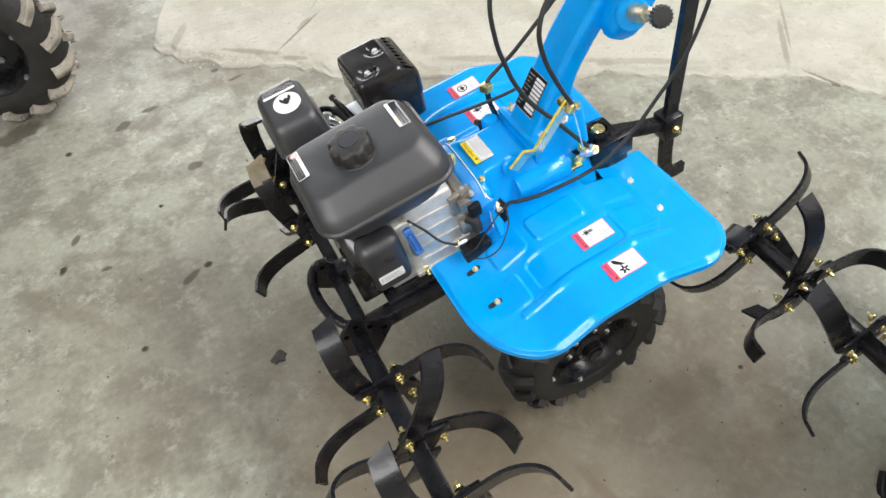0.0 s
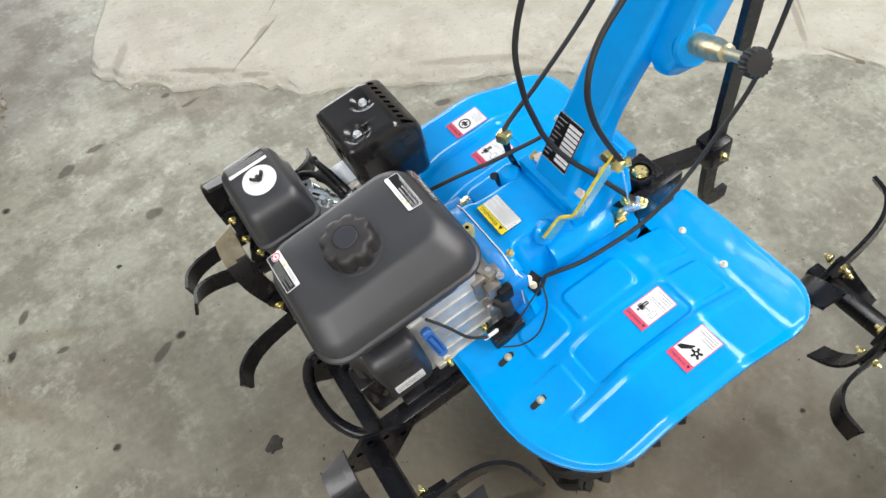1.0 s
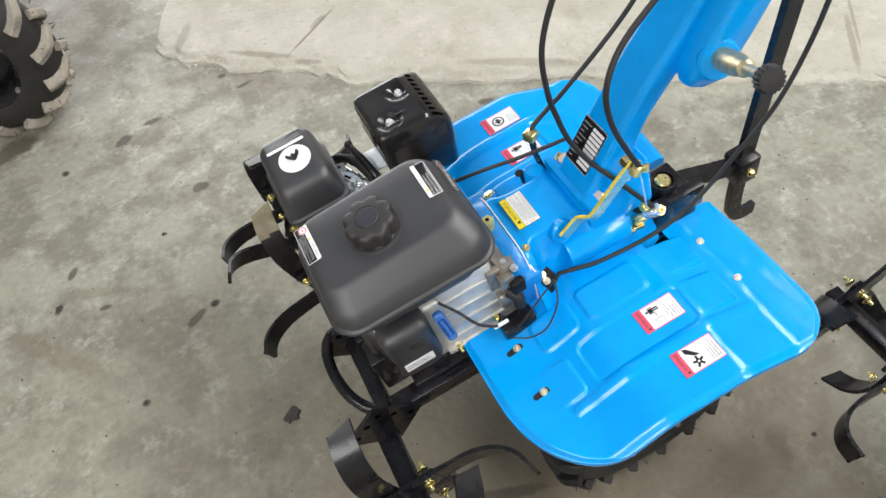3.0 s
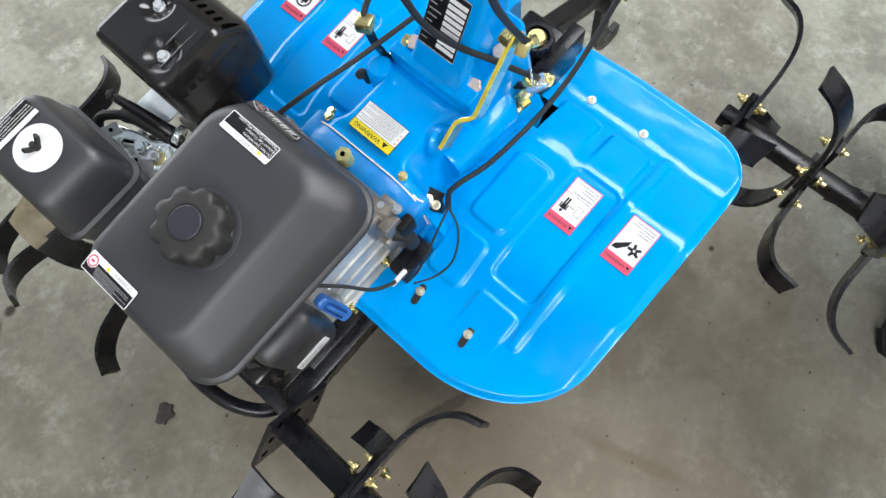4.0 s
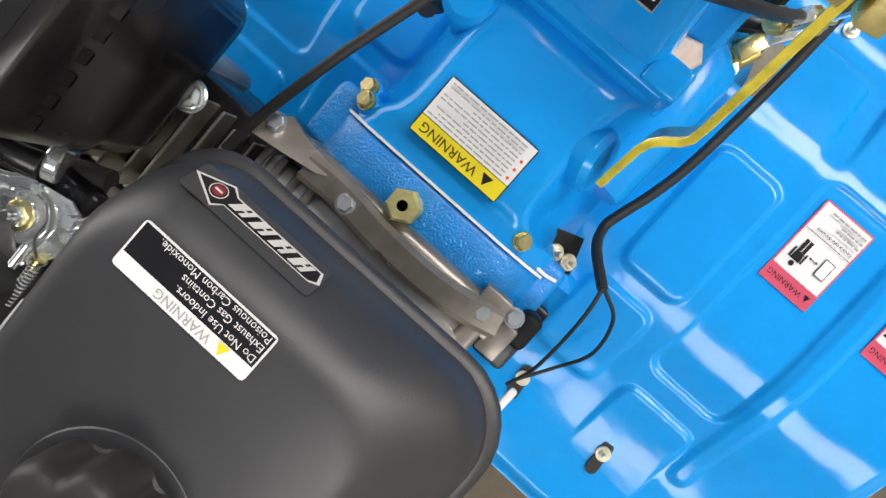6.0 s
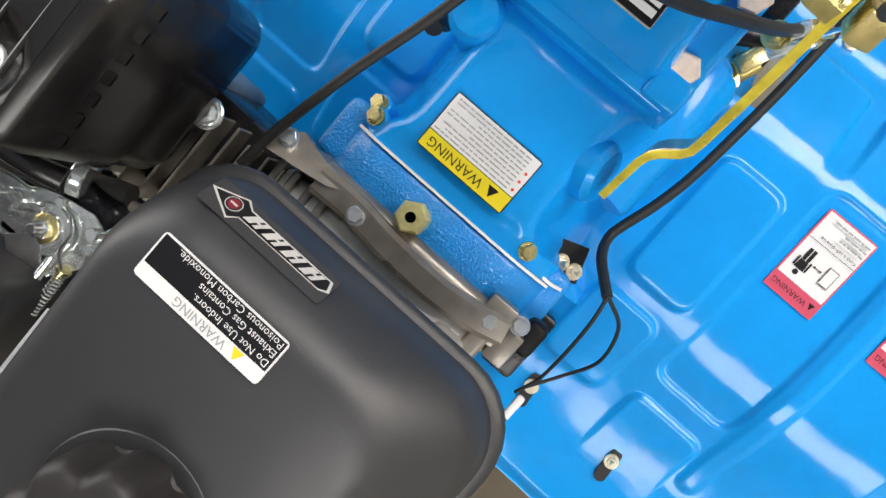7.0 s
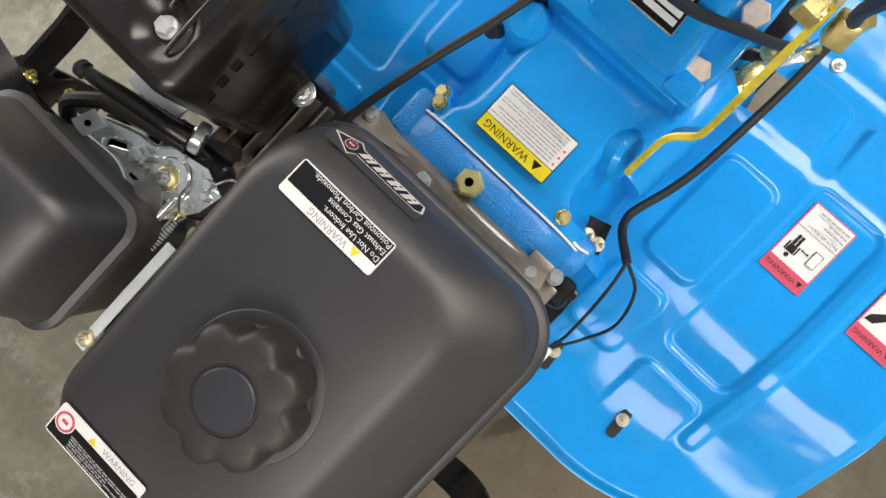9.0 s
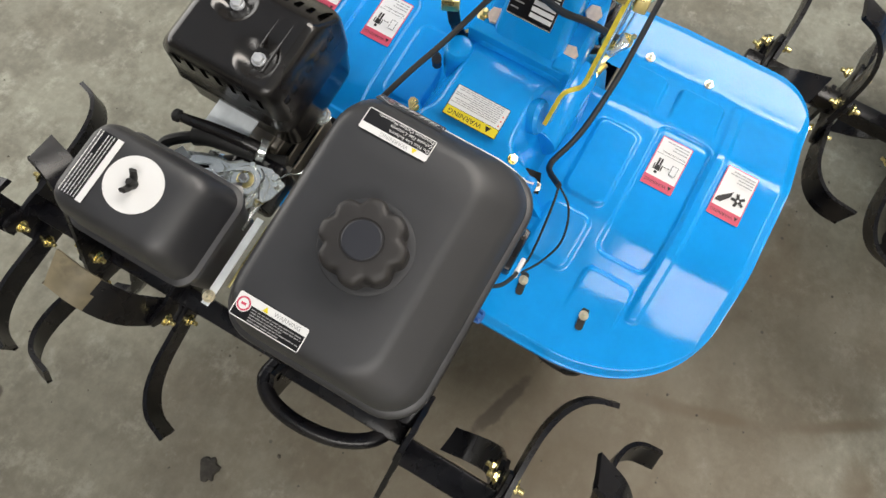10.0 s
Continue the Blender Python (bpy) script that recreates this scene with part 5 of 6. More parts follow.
def spar(stations, y):
    """A box spar in the x-z plane: stations of x, z, half width, half depth, smoothed."""
    fine = smooth_path([(x, 0, z) for x, z, _, _ in stations], 6)
    sizes = smooth_path([(w, d, 0) for _, _, w, d in stations], 6)
    rings, n = [], len(fine)
    for i, p in enumerate(fine):
        d = (fine[min(i + 1, n - 1)] - fine[max(i - 1, 0)]).normalized()
        side, up = Vector((0, 1, 0)), Vector((-d.z, 0, d.x))
        rings.append([Vector((p.x, y, p.z)) + side * a + up * c for a, c in rounded(sizes[i].x, sizes[i].y)])
    return loft(rings)


col = spar([(0.221, 0.533, 0.040, 0.0375), (0.2467, 0.588, 0.036, 0.029), (0.2735, 0.642, 0.034, 0.0215), (0.3070, 0.692, 0.034, 0.0215), (0.358, 0.7535, 0.034, 0.023), (0.418, 0.838, 0.034, 0.025), (0.473, 0.923, 0.034, 0.026)], -0.014)
column = part("handle_column", col, BLUE, tiller, "blue enamelled steel handle column", 45)
part("clamp_arm", spar([(0.352, 0.690, 0.012, 0.018), (0.362, 0.706, 0.020, 0.030), (0.385, 0.745, 0.022, 0.033), (0.425, 0.815, 0.022, 0.032), (0.47, 0.90, 0.022, 0.030)], -0.060), BLUE, column)
part("clamp_boss", lathe([(0.024, 0), (0.026, 0.003), (0.026, 0.040), (0.023, 0.044)], 30), BLUE, column, m=along((0.378, -0.050, 0.722), (-0.28, -0.86, 0.35)))
kd = Vector((-0.056, -0.133, 0.097)).normalized()
k0 = Vector((0.376, -0.070, 0.727))
part("clamp_spindle", lathe([(0.0155, 0), (0.0155, 0.004), (0.0138, 0.006), (0.0134, 0.076), (0.0120, 0.080), (0.0105, 0.098), (0.0098, 0.104), (0.0062, 0.107), (0.0062, 0.165)], 22), GOLD_DULL, column, "yellow zinc clamp spindle", m=along(k0, kd))
kb = [[Vector((0.0, 0.0, z)) + Vector((math.cos(2 * math.pi * k / 72), math.sin(2 * math.pi * k / 72), 0)) * (r - (0.0014 if (k // 2) % 2 else 0)) for k in range(72)] for z, r in ((0, 0.011), (0.003, 0.0150), (0.014, 0.0150), (0.0170, 0.0130))] + [[Vector((0.004 * math.cos(2 * math.pi * k / 72), 0.004 * math.sin(2 * math.pi * k / 72), 0.0178)) for k in range(72)]]
part("clamp_knob", loft(kb), RUBBER, column, "black knurled plastic knob", m=along(k0 + kd * 0.160, kd))
# name plate on the column's front face
px = Vector((0.2263, -0.008, 0.610)) + Vector((-0.835, 0, 0.55)) * 0.0010
nm = Matrix.Translation(px) @ Matrix(((0, 0.55, -0.835, 0), (-1, 0, 0, 0), (0, 0.835, 0.55, 0), (0, 0, 0, 1)))
items = [("rect", -0.0245, 0.0245, -0.0345, 0.0345, INK)]
plate_ = label_plate("name_plate", 0.050, 0.072, ZINC, items, tiller, nm, "riveted black and silver data plate")
for k in range(9):
    y = 0.027 - 0.0068 * k
    part("field", box(-0.0015, 0.0225, y - 0.0024, y + 0.0024, 0.0005, 0.0008, 0), WHITE, plate_)
    part("print_line", box(-0.0225, -0.0060 - 0.004 * (k % 3), y - 0.0007, y + 0.0007, 0.0005, 0.0008, 0), GREY_INK, plate_)

# gear lever and clutch links
LEVER_LINE = [Vector(p) for p in ((0.142, -0.0715, 0.533), (0.150, -0.072, 0.540), (0.165, -0.073, 0.554), (0.1695, -0.0745, 0.558), (0.1735, -0.078, 0.5605), (0.179, -0.0855, 0.564), (0.1825, -0.0880, 0.567), (0.188, -0.0885, 0.573), (0.215, -0.0882, 0.602), (0.240, -0.0880, 0.628), (0.2485, -0.0880, 0.637), (0.2505, -0.0880, 0.639))]
LEVER_UP = Vector((-0.7, 0.11, 0.7)).normalized()
lever = part("gear_lever", sweep(LEVER_LINE, rect(0.0042, 0.0180, 0.001), LEVER_UP), LEVER_ZINC, tiller, "pale zinc flat gear lever with its lit edge coloured yellow")
# added strip that paints the lever's bright lit edge in yellow
part("lever_edge", sweep([p + LEVER_UP * 0.0090 for p in LEVER_LINE], rect(0.0046, 0.0016, 0.0004), LEVER_UP), LIT_EDGE_YELLOW, lever, "yellow strip for the lit upper edge")
part("lever_bolt", BOLT_STUD, None, lever, m=along((0.243, -0.0865, 0.636), (0, 1, 0.1)))
part("lever_nut", lathe([(0.0082, 0), (0.0082, 0.012), (0.007, 0.013)], 6), GOLD, lever, m=along((0.240, -0.0865, 0.634), (0, 1, 0.15)))
block = part("cable_block", box(-0.0075, 0.0075, -0.0065, 0.0065, -0.0085, 0.0085, 0.002), GOLD, lever, "yellow zinc cable anchor", m=pose(0.243, -0.099, 0.634, 10, 40, 20))
part("cable_nut", lathe([(0.0062, 0), (0.0062, 0.006), (0.005, 0.007)], 6), GOLD, block, m=along((0.004, -0.004, 0.006), (0.5, -0.7, 0.5)))
link = part("clutch_link", sweep([(0.238, -0.078, 0.470), (0.250, -0.082, 0.474), (0.266, -0.088, 0.480)], rect(0.016, 0.007, 0.001), (0, 0, 1)), GOLD, tiller, "yellow zinc clutch link with a clevis")
part("link_eye", lathe([(0.011, -0.004), (0.011, 0.004), (0.009, 0.005)], 20), GOLD, link, m=along((0.246, -0.080, 0.474), (0, 0, 1)))
part("clevis", box(-0.013, 0.013, -0.008, 0.008, -0.007, 0.007, 0.002), ZINC, link, m=pose(0.276, -0.093, 0.505, 10, -30, -40))
part("clevis", box(-0.010, 0.010, -0.006, 0.006, -0.006, 0.006, 0.002), GOLD, link, m=pose(0.262, -0.085, 0.488, 10, -30, -20))
part("clevis_nut", BOLT_STUD, None, link, m=along((0.270, -0.085, 0.512), (-0.3, 0.2, 0.8)))
part("clevis_nut", BOLT_STUD, None, link, m=along((0.284, -0.100, 0.509), (0.2, -0.5, 0.8)))
part("link_bar", box(-0.020, 0.020, -0.004, 0.004, -0.004, 0.004, 0.001), BLACK_PAINT, link, m=pose(0.268, -0.080, 0.496, 0, 0, -60))
part("link_rod", tube([(0.268, -0.092, 0.515), (0.258, -0.096, 0.57), (0.247, -0.099, 0.628)], 0.0014, 6), ZINC, link)
farm = part("throttle_arm", sweep([(0.178, 0.064, 0.596), (0.178, 0.060, 0.565), (0.182, 0.055, 0.540), (0.190, 0.050, 0.530)], rect(0.013, 0.004, 0.001), (1, 0.3, 0.2)), BLACK_PAINT, tiller, "black reverse arm with brass cable block")
part("cable_block", box(-0.009, 0.009, -0.009, 0.009, -0.006, 0.008, 0.002), GOLD, farm, m=pose(0.178, 0.065, 0.598, 0, 10, 25))
part("arm_foot", box(-0.010, 0.010, -0.005, 0.005, -0.003, 0.003, 0.001), GOLD, farm, m=pose(0.188, 0.050, 0.5285, 0, 20, 40))
bolt(BOLT_STUD, (0.208, 0.040, 0.549), farm, (0, 0, 1), 20)

# hitch, stake and hook behind
hitch = part("hitch", box(0.302, 0.372, -0.084, -0.004, 0.395, 0.462, 0.006, 3), BLACK_PAINT, tiller, "black painted hitch bracket")
part("hitch_plate", box(0.290, 0.380, -0.085, -0.066, 0.430, 0.480, 0.003), BLACK_PAINT, hitch)
for x, y, z in ((0.348, -0.036, 0.462), (0.362, -0.077, 0.462), (0.310, -0.015, 0.462)):
    bolt(BOLT_STUD, (x, y, z), hitch)
part("hitch_collar", lathe([(0.021, 0), (0.0225, 0.004), (0.0225, 0.026), (0.0205, 0.030), (0.0165, 0.030), (0.0165, 0.022)], 28), BLACK_PAINT, hitch, m=along((0.327, -0.048, 0.460), (0.1, 0, 1)))
part("hitch_pin", lathe([(0.0125, 0), (0.0125, 0.008), (0.010, 0.011)], 24), GOLD, hitch, m=along((0.329, -0.048, 0.481), (0.1, 0, 1)))
part("drag_arm", sweep([(0.372, -0.030, 0.435), (0.44, -0.032, 0.405), (0.510, -0.034, 0.378)], rect(0.026, 0.024, 0.003)), BLACK_PAINT, hitch)
part("stake_clamp", box(0.482, 0.524, -0.056, -0.014, 0.350, 0.408, 0.004), BLACK_PAINT, hitch)
bolt(BOLT_STUD, (0.505, -0.056, 0.378), hitch, (0, -1, 0))
stake = part("depth_stake", sweep(smooth_path([(0.556, -0.036, 0.214), (0.530, -0.036, 0.216), (0.511, -0.036, 0.236), (0.504, -0.036, 0.275), (0.504, -0.036, 0.37), (0.512, -0.036, 0.50), (0.524, -0.036, 0.66), (0.530, -0.036, 0.74)], 5), rect(0.030, 0.012, 0.001), (0, 1, 0)), BLACK_PAINT, tiller, "black flat steel depth stake with a hooked foot")

# cables and rods
part("choke_rod", tube([(0.020, 0.088, 0.566), (0.045, 0.083, 0.571), (0.095, 0.069, 0.578), (0.143, 0.052, 0.585), (0.190, 0.038, 0.592), (0.215, 0.028, 0.60)], 0.0030), RUBBER, tiller, "thin black throttle cable")
part("control_cable", tube([(0.178, 0.066, 0.600), (0.190, 0.074, 0.606), (0.225, 0.085, 0.612), (0.262, 0.091, 0.625), (0.36, 0.10, 0.685), (0.45, 0.10, 0.78)], 0.0037), RUBBER, tiller, "black sheathed control cable")
part("control_cable", tube([(0.279, -0.092, 0.513), (0.259, -0.081, 0.544), (0.234, -0.060, 0.583), (0.212, -0.0355, 0.613), (0.195, -0.0165, 0.652), (0.184, -0.011, 0.700), (0.177, -0.008, 0.745), (0.183, 0.004, 0.806), (0.215, 0.012, 0.87), (0.26, 0.012, 0.93)], 0.0037), RUBBER, tiller, "black sheathed control cable")
part("control_cable", tube([(0.246, -0.100, 0.640), (0.230, -0.096, 0.680), (0.208, -0.096, 0.745), (0.204, -0.093, 0.800), (0.235, -0.078, 0.835), (0.300, -0.065, 0.87), (0.37, -0.06, 0.93)], 0.0037), RUBBER, tiller, "black sheathed control cable")
part("control_cable", tube([(0.096, -0.114, 0.510), (0.112, -0.098, 0.492), (0.125, -0.094, 0.480), (0.137, -0.096, 0.478), (0.162, -0.103, 0.477), (0.193, -0.108, 0.477), (0.258, -0.112, 0.477), (0.312, -0.112, 0.487), (0.360, -0.111, 0.518), (0.402, -0.111, 0.562), (0.455, -0.110, 0.622), (0.50, -0.10, 0.70), (0.53, -0.09, 0.80)], 0.0034), RUBBER, tiller, "black sheathed control cable")
part("wire", tube([(0.097, -0.114, 0.510), (0.078, -0.118, 0.505), (0.050, -0.122, 0.485), (0.024, -0.124, 0.462), (0.005, -0.120, 0.450)], 0.0013), RUBBER, tiller, "thin black wire")
part("wire", tube([(0.097, -0.114, 0.510), (0.086, -0.135, 0.490), (0.060, -0.146, 0.460), (0.034, -0.138, 0.440), (0.010, -0.124, 0.440)], 0.0013), RUBBER, tiller, "thin black wire")

# frame, bumper
part("frame_rail", box(-0.200, 0.36, -0.104, -0.074, 0.345, 0.380, 0.003), BLACK_PAINT, tiller, "black painted steel frame rail")
part("frame_rail", box(-0.205, 0.36, 0.035, 0.068, 0.345, 0.383, 0.003), BLACK_PAINT, tiller)
part("engine_plate", box(-0.15, 0.06, -0.090, 0.080, 0.384, 0.394, 0.002), BLACK_PAINT, tiller, "black engine mounting plate")
part("corner_plate", box(0.005, 0.060, -0.112, -0.085, 0.396, 0.440, 0.004), BLACK_PAINT, tiller)
part("cross_member", box(-0.224, -0.198, -0.100, 0.066, 0.340, 0.372, 0.003), BLACK_PAINT, tiller, "black slotted front cross member")
part("bumper", tube([(-0.212, 0.072, 0.385), (-0.236, 0.074, 0.385), (-0.254, 0.052, 0.384), (-0.260, 0.013, 0.380), (-0.254, -0.032, 0.374), (-0.236, -0.066, 0.366), (-0.212, -0.083, 0.360)], 0.0095, 16), BLACK_PAINT, tiller, "black tubular front bumper")
for y in (-0.106, 0.062):
    bm = bmesh.new()
    pts = [(-0.290, 0.368), (-0.225, 0.432), (-0.155, 0.368), (-0.215, 0.295)] if y < 0 else [(-0.262, 0.352), (-0.226, 0.412), (-0.182, 0.362), (-0.212, 0.302)]
    loft([[Vector((x, y + d, z)) for x, z in pts] for d in (-0.003, 0.003)], bm)
    plate = part("coupling_plate", bm, BLACK_PAINT, tiller, "black drilled coupling plate")
    for x, z in ((-0.268, 0.374), (-0.222, 0.410), (-0.178, 0.364), (-0.216, 0.32), (-0.245, 0.395), (-0.200, 0.39)) if y < 0 else ((-0.226, 0.392), (-0.214, 0.322)):
        part("hole", lathe([(0.005, -0.0035), (0.005, 0.0035)], 12), VENT, plate, m=along((x, y, z), (0, 1, 0)))

# tine sets
CX, CZ = -0.226, 0.365


def blade_mesh(bend):
    """A blade that leaves the hub along +u and bends sideways at its tip (u, v in the disc, w along the axle)."""
    path = smooth_path([(0.012, 0.030, 0), (0.060, 0.031, 0.0), (0.104, 0.030, bend * 0.003), (0.137, 0.026, bend * 0.014), (0.159, 0.021, bend * 0.034), (0.169, 0.015, bend * 0.064)], 6)
    bm = bmesh.new()
    rings = []
    for i, p in enumerate(path):
        d = (path[min(i + 1, len(path) - 1)] - path[max(i - 1, 0)]).normalized()
        wv = Vector((0, 1, 0)) - d * d.y
        wv.normalize()
        nn = d.cross(wv)
        w = 0.0182 + 0.0014 * math.sin(math.pi * i / len(path))
        slant = d * (0.007 if i == len(path) - 1 else 0.0)
        rings.append([p + wv * a * w - slant * a + nn * b * 0.0030 for a, b in ((-1, -1), (0, -1.05), (1, -1), (1, 1), (0, 1.05), (-1, 1))])
    loft(rings, bm)
    return finish(bm, "blade", BLACK_PAINT, 40)


BLADES = {1: blade_mesh(1), -1: blade_mesh(-1)}
WORN_BLADE = blade_mesh(-1)
WORN_BLADE.materials.append(mat("dusty_worn_blade", (0.21, 0.175, 0.105), 0.5, vary=0.3, scale=30, rough_vary=0.1, second=(0.03, 0.026, 0.02), second_scale=26, second_amount=0.6))
for face in WORN_BLADE.polygons:
    face.material_index = 1 if face.center.z < -0.018 else 0


def tine_set(owner, ys, y0, y1, turns, bends, cx=CX, cz=CZ, worn=None, thick=0.016):
    axle = part("tine_axle", box(cx - thick, cx + thick, min(y0, y1), max(y0, y1), cz - thick, cz + thick, 0.003), BLACK_PAINT, owner, "black square tine axle with bolted blades")
    for y, turn, bend in zip(ys, turns, bends):
        rim = []
        for k in range(4):
            for da, r in ((24, 0.044), (36, 0.060), (45, 0.064), (54, 0.060), (66, 0.044)):
                b = radians(90 * k + da)
                rim.append((r * math.cos(b), r * math.sin(b)))
        bm = loft([[Vector((a * g, b * g, z)) for a, b in rim] for g, z in ((0.97, -0.0030), (1, -0.0022), (1, 0.0022), (0.97, 0.0030))])
        part("hub_plate", bm, BLACK_PAINT, axle, m=Matrix.Translation((cx, y, cz)) @ pose(0, 0, 0, 90, 0, 0) @ pose(0, 0, 0, 0, 0, turn))
        for k in range(4):
            a = turn + 90 * k
            side = 0.007 if k % 2 else -0.007
            m = Matrix.Translation((cx, y + side, cz)) @ pose(0, 0, 0, 90, 0, 0) @ pose(0, 0, 0, 0, 0, a)
            if k == worn and y == ys[0]:
                part("blade", WORN_BLADE, None, axle, "blade with a dusty worn tan face", m=m)
            else:
                part("blade", BLADES[bend[k]], None, axle, m=m)
            b = radians(a + 45)
            for s in (-1, 1):
                bolt(BOLT_STUD, (cx + 0.046 * math.cos(b), y + s * 0.010, cz + 0.046 * math.sin(b)), axle, (0, s, 0), 20)
    return axle


ODD, EVEN = (1, -1, 1, -1), (-1, 1, -1, 1)
tine_set(tiller, (-0.222, -0.336, -0.452), -0.10, -0.50, (6, 54, 9), (ODD, EVEN, ODD))

# wheels


def tyre_mesh(R=0.180, W=0.092, rim=0.100):
    prof = []
    for k in range(17):
        a = radians(-115 + 230 * k / 16)
        prof.append((R - 0.058 + 0.050 * math.cos(a), W / 2 * math.sin(a)))
    n = 56
    bm = bmesh.new()
    loft([[Vector((r * math.cos(2 * math.pi * j / n), y, r * math.sin(2 * math.pi * j / n))) for r, y in prof] for j in range(n)], bm, close=True)
    return finish(bm, "tyre", TYRE, 40)


def lug_mesh(s, material, R=0.180, W=0.092):
    """One slanting lug of the tread, at the tyre's +x side; s: which half of the tread."""
    pts = []
    for k in range(7):
        f = k / 6
        ang = 0.20 * (1 - f)
        pts.append((((R - 0.010 - 0.030 * max(0, f - 0.55) ** 1.3 * 2.2) * math.cos(ang)), s * (W / 2 + 0.004) * f**0.9 - s * 0.006, (R - 0.010 - 0.030 * max(0, f - 0.55) ** 1.3 * 2.2) * math.sin(ang)))
    return finish(sweep(pts, rect(0.017, 0.024, 0.003), Vector((1, 0, 0.1))), "lug", material, 40)


def whisker_mesh(R=0.180, W=0.092):
    """The moulding hairs that stand off the new rubber."""
    rnd, bm = random.Random(8), bmesh.new()
    for k in range(150):
        a, f = rnd.uniform(0, 2 * math.pi), rnd.uniform(-1.0, 1.0)
        r, y = R - 0.004 - 0.022 * f * f, f * (W / 2 + 0.002)
        p = Vector((r * math.cos(a), y, r * math.sin(a)))
        d = (Vector((math.cos(a), 1.4 * f, math.sin(a))) + Vector([rnd.uniform(-0.5, 0.5) for _ in range(3)])).normalized()
        sweep([p, p + d * 0.006, p + d * 0.012 + Vector((0, 0, -0.001))], circle(0.0008, 4), (0.3, 0.5, 0.8), bm, [1.2, 1, 0.4])
    return finish(bm, "whiskers", TYRE, 0)


def rim_mesh(rim=0.110, W=0.085):
    prof = [(0.020, -0.012), (0.062, -0.014), (0.080, -0.004), (0.088, -W / 2 + 0.012), (rim, -W / 2), (rim + 0.006, -W / 2 - 0.002), (rim + 0.006, W / 2 + 0.002), (rim, W / 2), (0.088, W / 2 - 0.012), (0.080, 0.006), (0.062, -0.004), (0.020, -0.004)]
    n = 48
    bm = bmesh.new()
    loft([[Vector((r * math.cos(2 * math.pi * j / n), y, r * math.sin(2 * math.pi * j / n))) for r, y in prof] for j in range(n)], bm, close=True)
    return finish(bm, "wheel", BLACK_PAINT, 40)


TYRE_MESH, RIM_MESH, WHISKERS = tyre_mesh(), rim_mesh(0.104, 0.078), whisker_mesh()
LUGS = {s: lug_mesh(s, TYRE) for s in (-1, 1)}
DUSTY = {s: lug_mesh(s, LUG_DUST) for s in (-1, 1)}


def treads(rim, lugs):
    tyre = part("tyre", TYRE_MESH, None, rim, "black lugged rubber tyre")
    for j in range(15):
        for s in (-1, 1):
            part("lug", lugs[s], None, tyre, m=pose(0, 0, 0, 0, -24 * (j + (0.5 if s > 0 else 0)), 0))
    hairs = part("whiskers", WHISKERS, None, tyre)
    hairs["kind"] = "stuff"



def wheel(parent, m):
    rim = part("wheel", RIM_MESH, None, parent, "black steel wheel with a lugged tractor tyre", m=m)
    treads(rim, LUGS)
    part("hub", lathe([(0.030, -0.05), (0.030, 0.02), (0.022, 0.026), (0.022, 0.04)], 24), BLACK_PAINT, rim, m=along((0, 0, 0), (0, -1, 0)))
    for k in range(6):
        for r in (0.045, 0.098):
            a = 2 * math.pi * (k + 0.3) / 6
            y = -0.015 if r < 0.06 else -0.034
            bolt(BOLT_STEEL, (r * math.cos(a), y, r * math.sin(a)), rim, (0, -1, 0))
    return rim


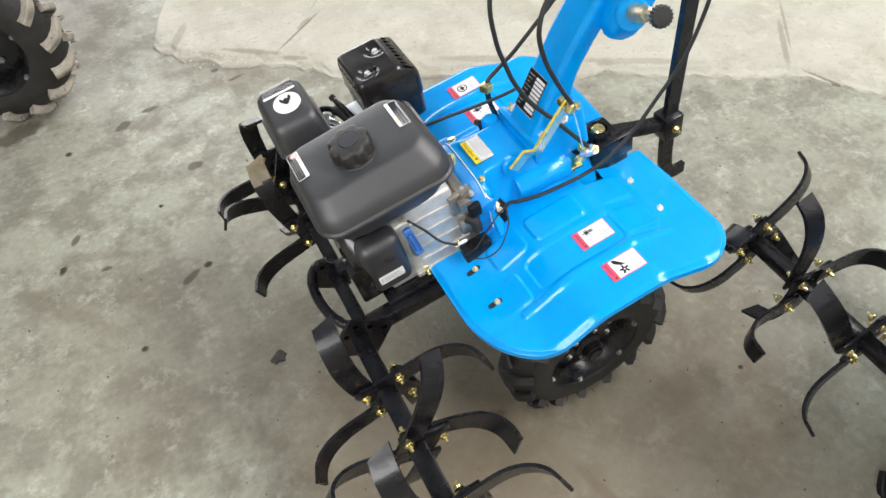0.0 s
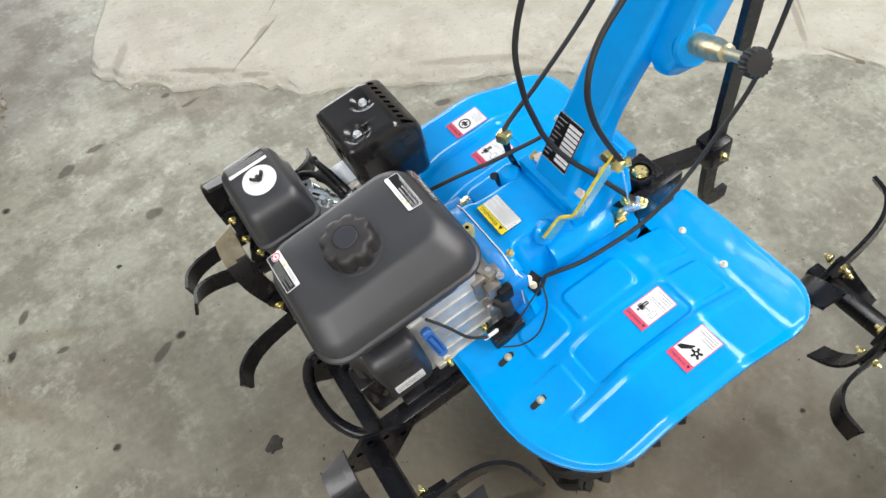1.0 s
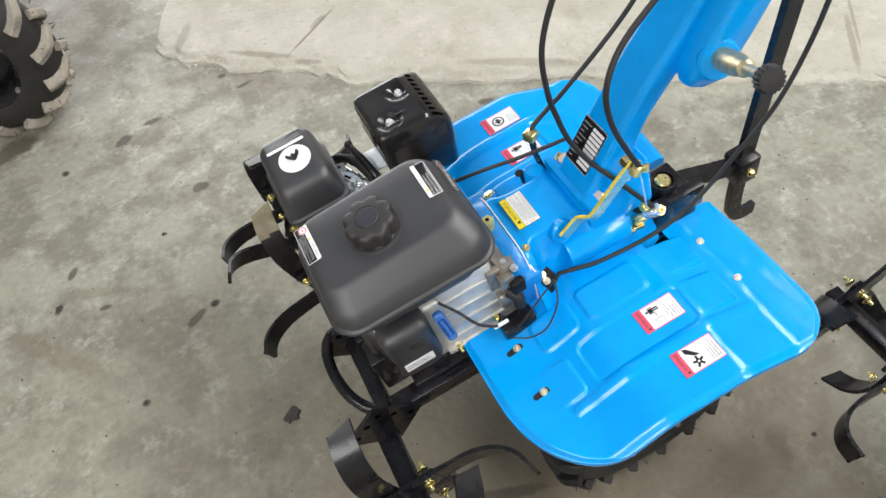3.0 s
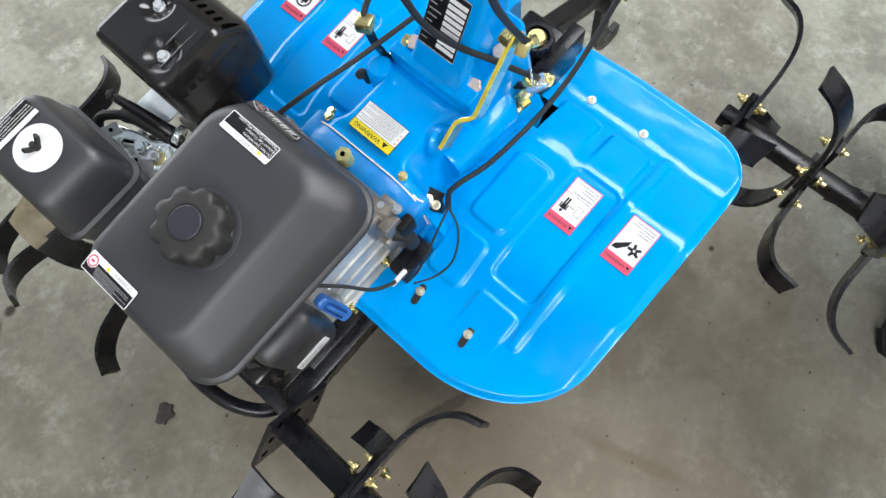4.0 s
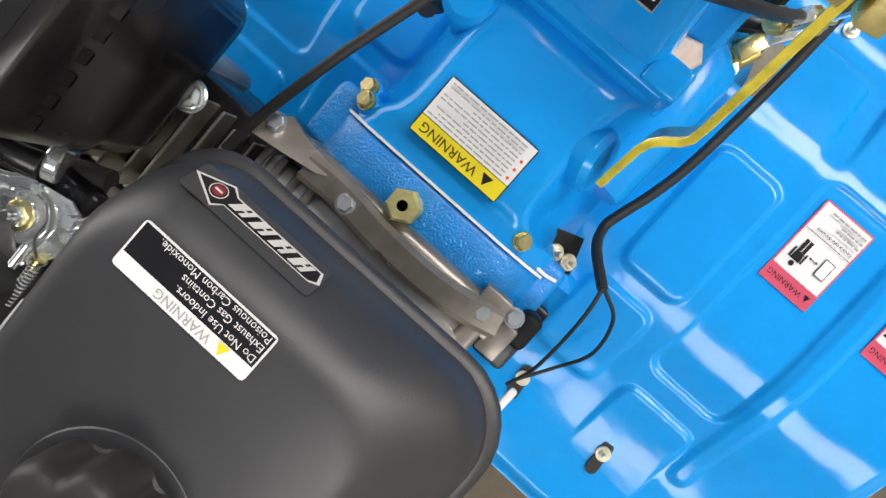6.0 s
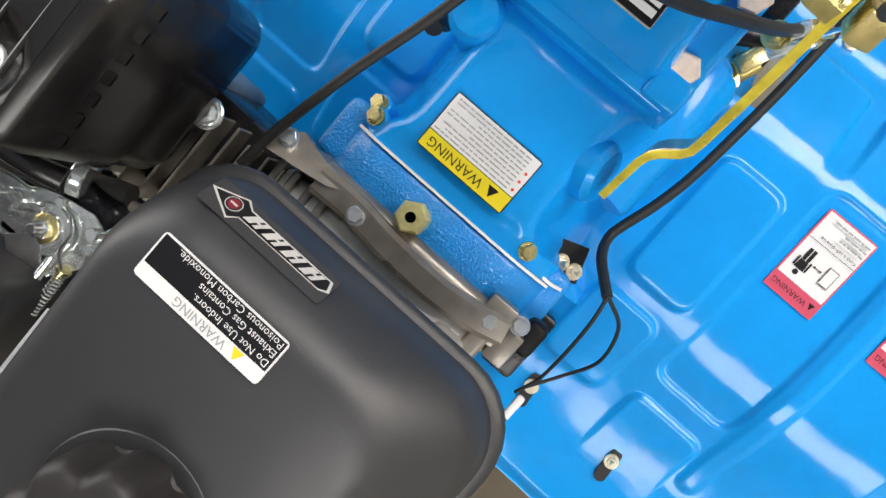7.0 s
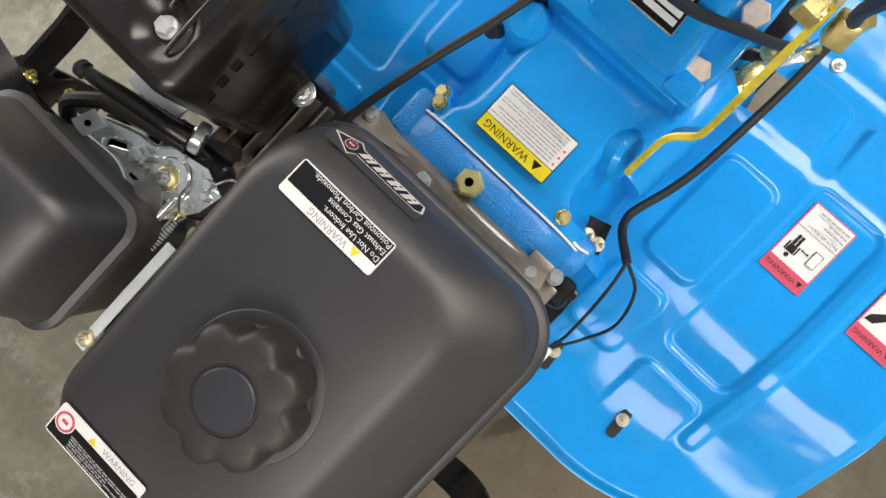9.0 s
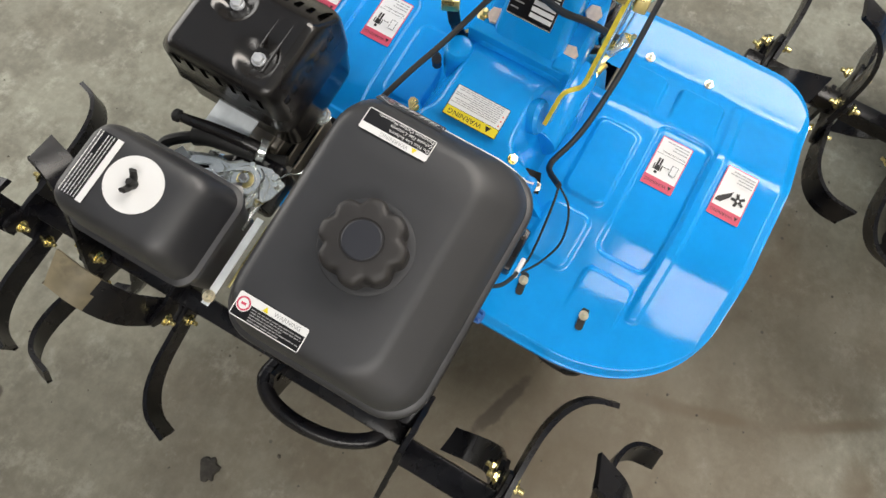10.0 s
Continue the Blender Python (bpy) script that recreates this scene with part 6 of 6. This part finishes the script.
UP = pose(0, 0, 0, 0, -9, 0).inverted()
for y, turn in ((-0.236, 0), (flip(-0.236), 180)):
    wheel(tiller, UP @ pose(0.128, y, 0.182, 0, 0, turn))
part("axle", lathe([(0.016, -0.26), (0.016, 0.26)], 20), BLACK_PAINT, tiller, m=UP @ Matrix.Translation((0.128, MID, 0.182)) @ pose(0, 0, 0, 90, 0, 0))
part("drive_case", box(0.08, 0.20, MID - 0.045, MID + 0.045, 0.16, 0.40, 0.012, 3), BLUE, tiller, "blue lower gear case")

# its neighbour in the row, of which only the tines come into view
neighbour = copy_thing(tiller, pose(0.676, -0.748, 0.0185, 0, -2, 0))
for ob in neighbour.children:
    if ob.name.startswith("wheel"):
        ob.matrix_local = Matrix.Translation((0, 0, -0.020)) @ ob.matrix_local
tine_set(neighbour, (0.208, 0.338, 0.463), 0.056, 0.490, (30, -5, 36), (ODD, ODD, EVEN), -0.198, 0.3216, thick=0.013)
tine_set(tiller, (0.240, 0.353, 0.466), 0.056, 0.490, (8, 63, -4), (ODD, EVEN, (-1, 1, 1, -1)), -0.204, 0.318, 1, 0.013)

# another machine's wheel across the floor
other = thing("parked_machine", "indigo walking tractor on a lugged black tyre", "tractor", pose(-0.862, 1.442, 0.259, 0, 0, -20))
big = pose(0, 0, 0) @ Matrix.Diagonal((1.42, 1.5, 1.42, 1))
w2 = part("wheel", RIM_MESH, None, other, "black steel wheel with a lugged tractor tyre", m=big)
treads(w2, DUSTY)
part("hub", lathe([(0.030, -0.05), (0.030, 0.02), (0.022, 0.026), (0.022, 0.04)], 24), BLACK_PAINT, w2, m=along((0, 0, 0), (0, -1, 0)))
for k in range(6):
    for r in (0.045, 0.098):
        a = 2 * math.pi * (k + 0.3) / 6
        bolt(BOLT_STEEL, (r * math.cos(a), -0.015 if r < 0.06 else -0.034, r * math.sin(a)), w2, (0, -1, 0))
bm = sweep(smooth_path([(0.13, -0.01, 0.25), (0.03, -0.01, 0.285), (-0.16, -0.01, 0.30), (-0.40, -0.01, 0.26)], 6), rect(0.26, 0.012, 0.004))
part("fender", bm, INDIGO, other, "indigo enamelled steel fender")
part("body", box(-0.55, -0.02, 0.12, 0.42, 0.0, 0.28, 0.03, 3), INDIGO, other, "indigo painted machine body")
crate = tagged(new("board", finish(box(-0.30, 0.30, -0.10, 0.10, 0, 0.03, 0.006), "board", PINK_BOX)), "faded red board lying on the floor", "board")
crate.matrix_world = pose(-0.72, 2.42, 0.0, 0, 0, -15)
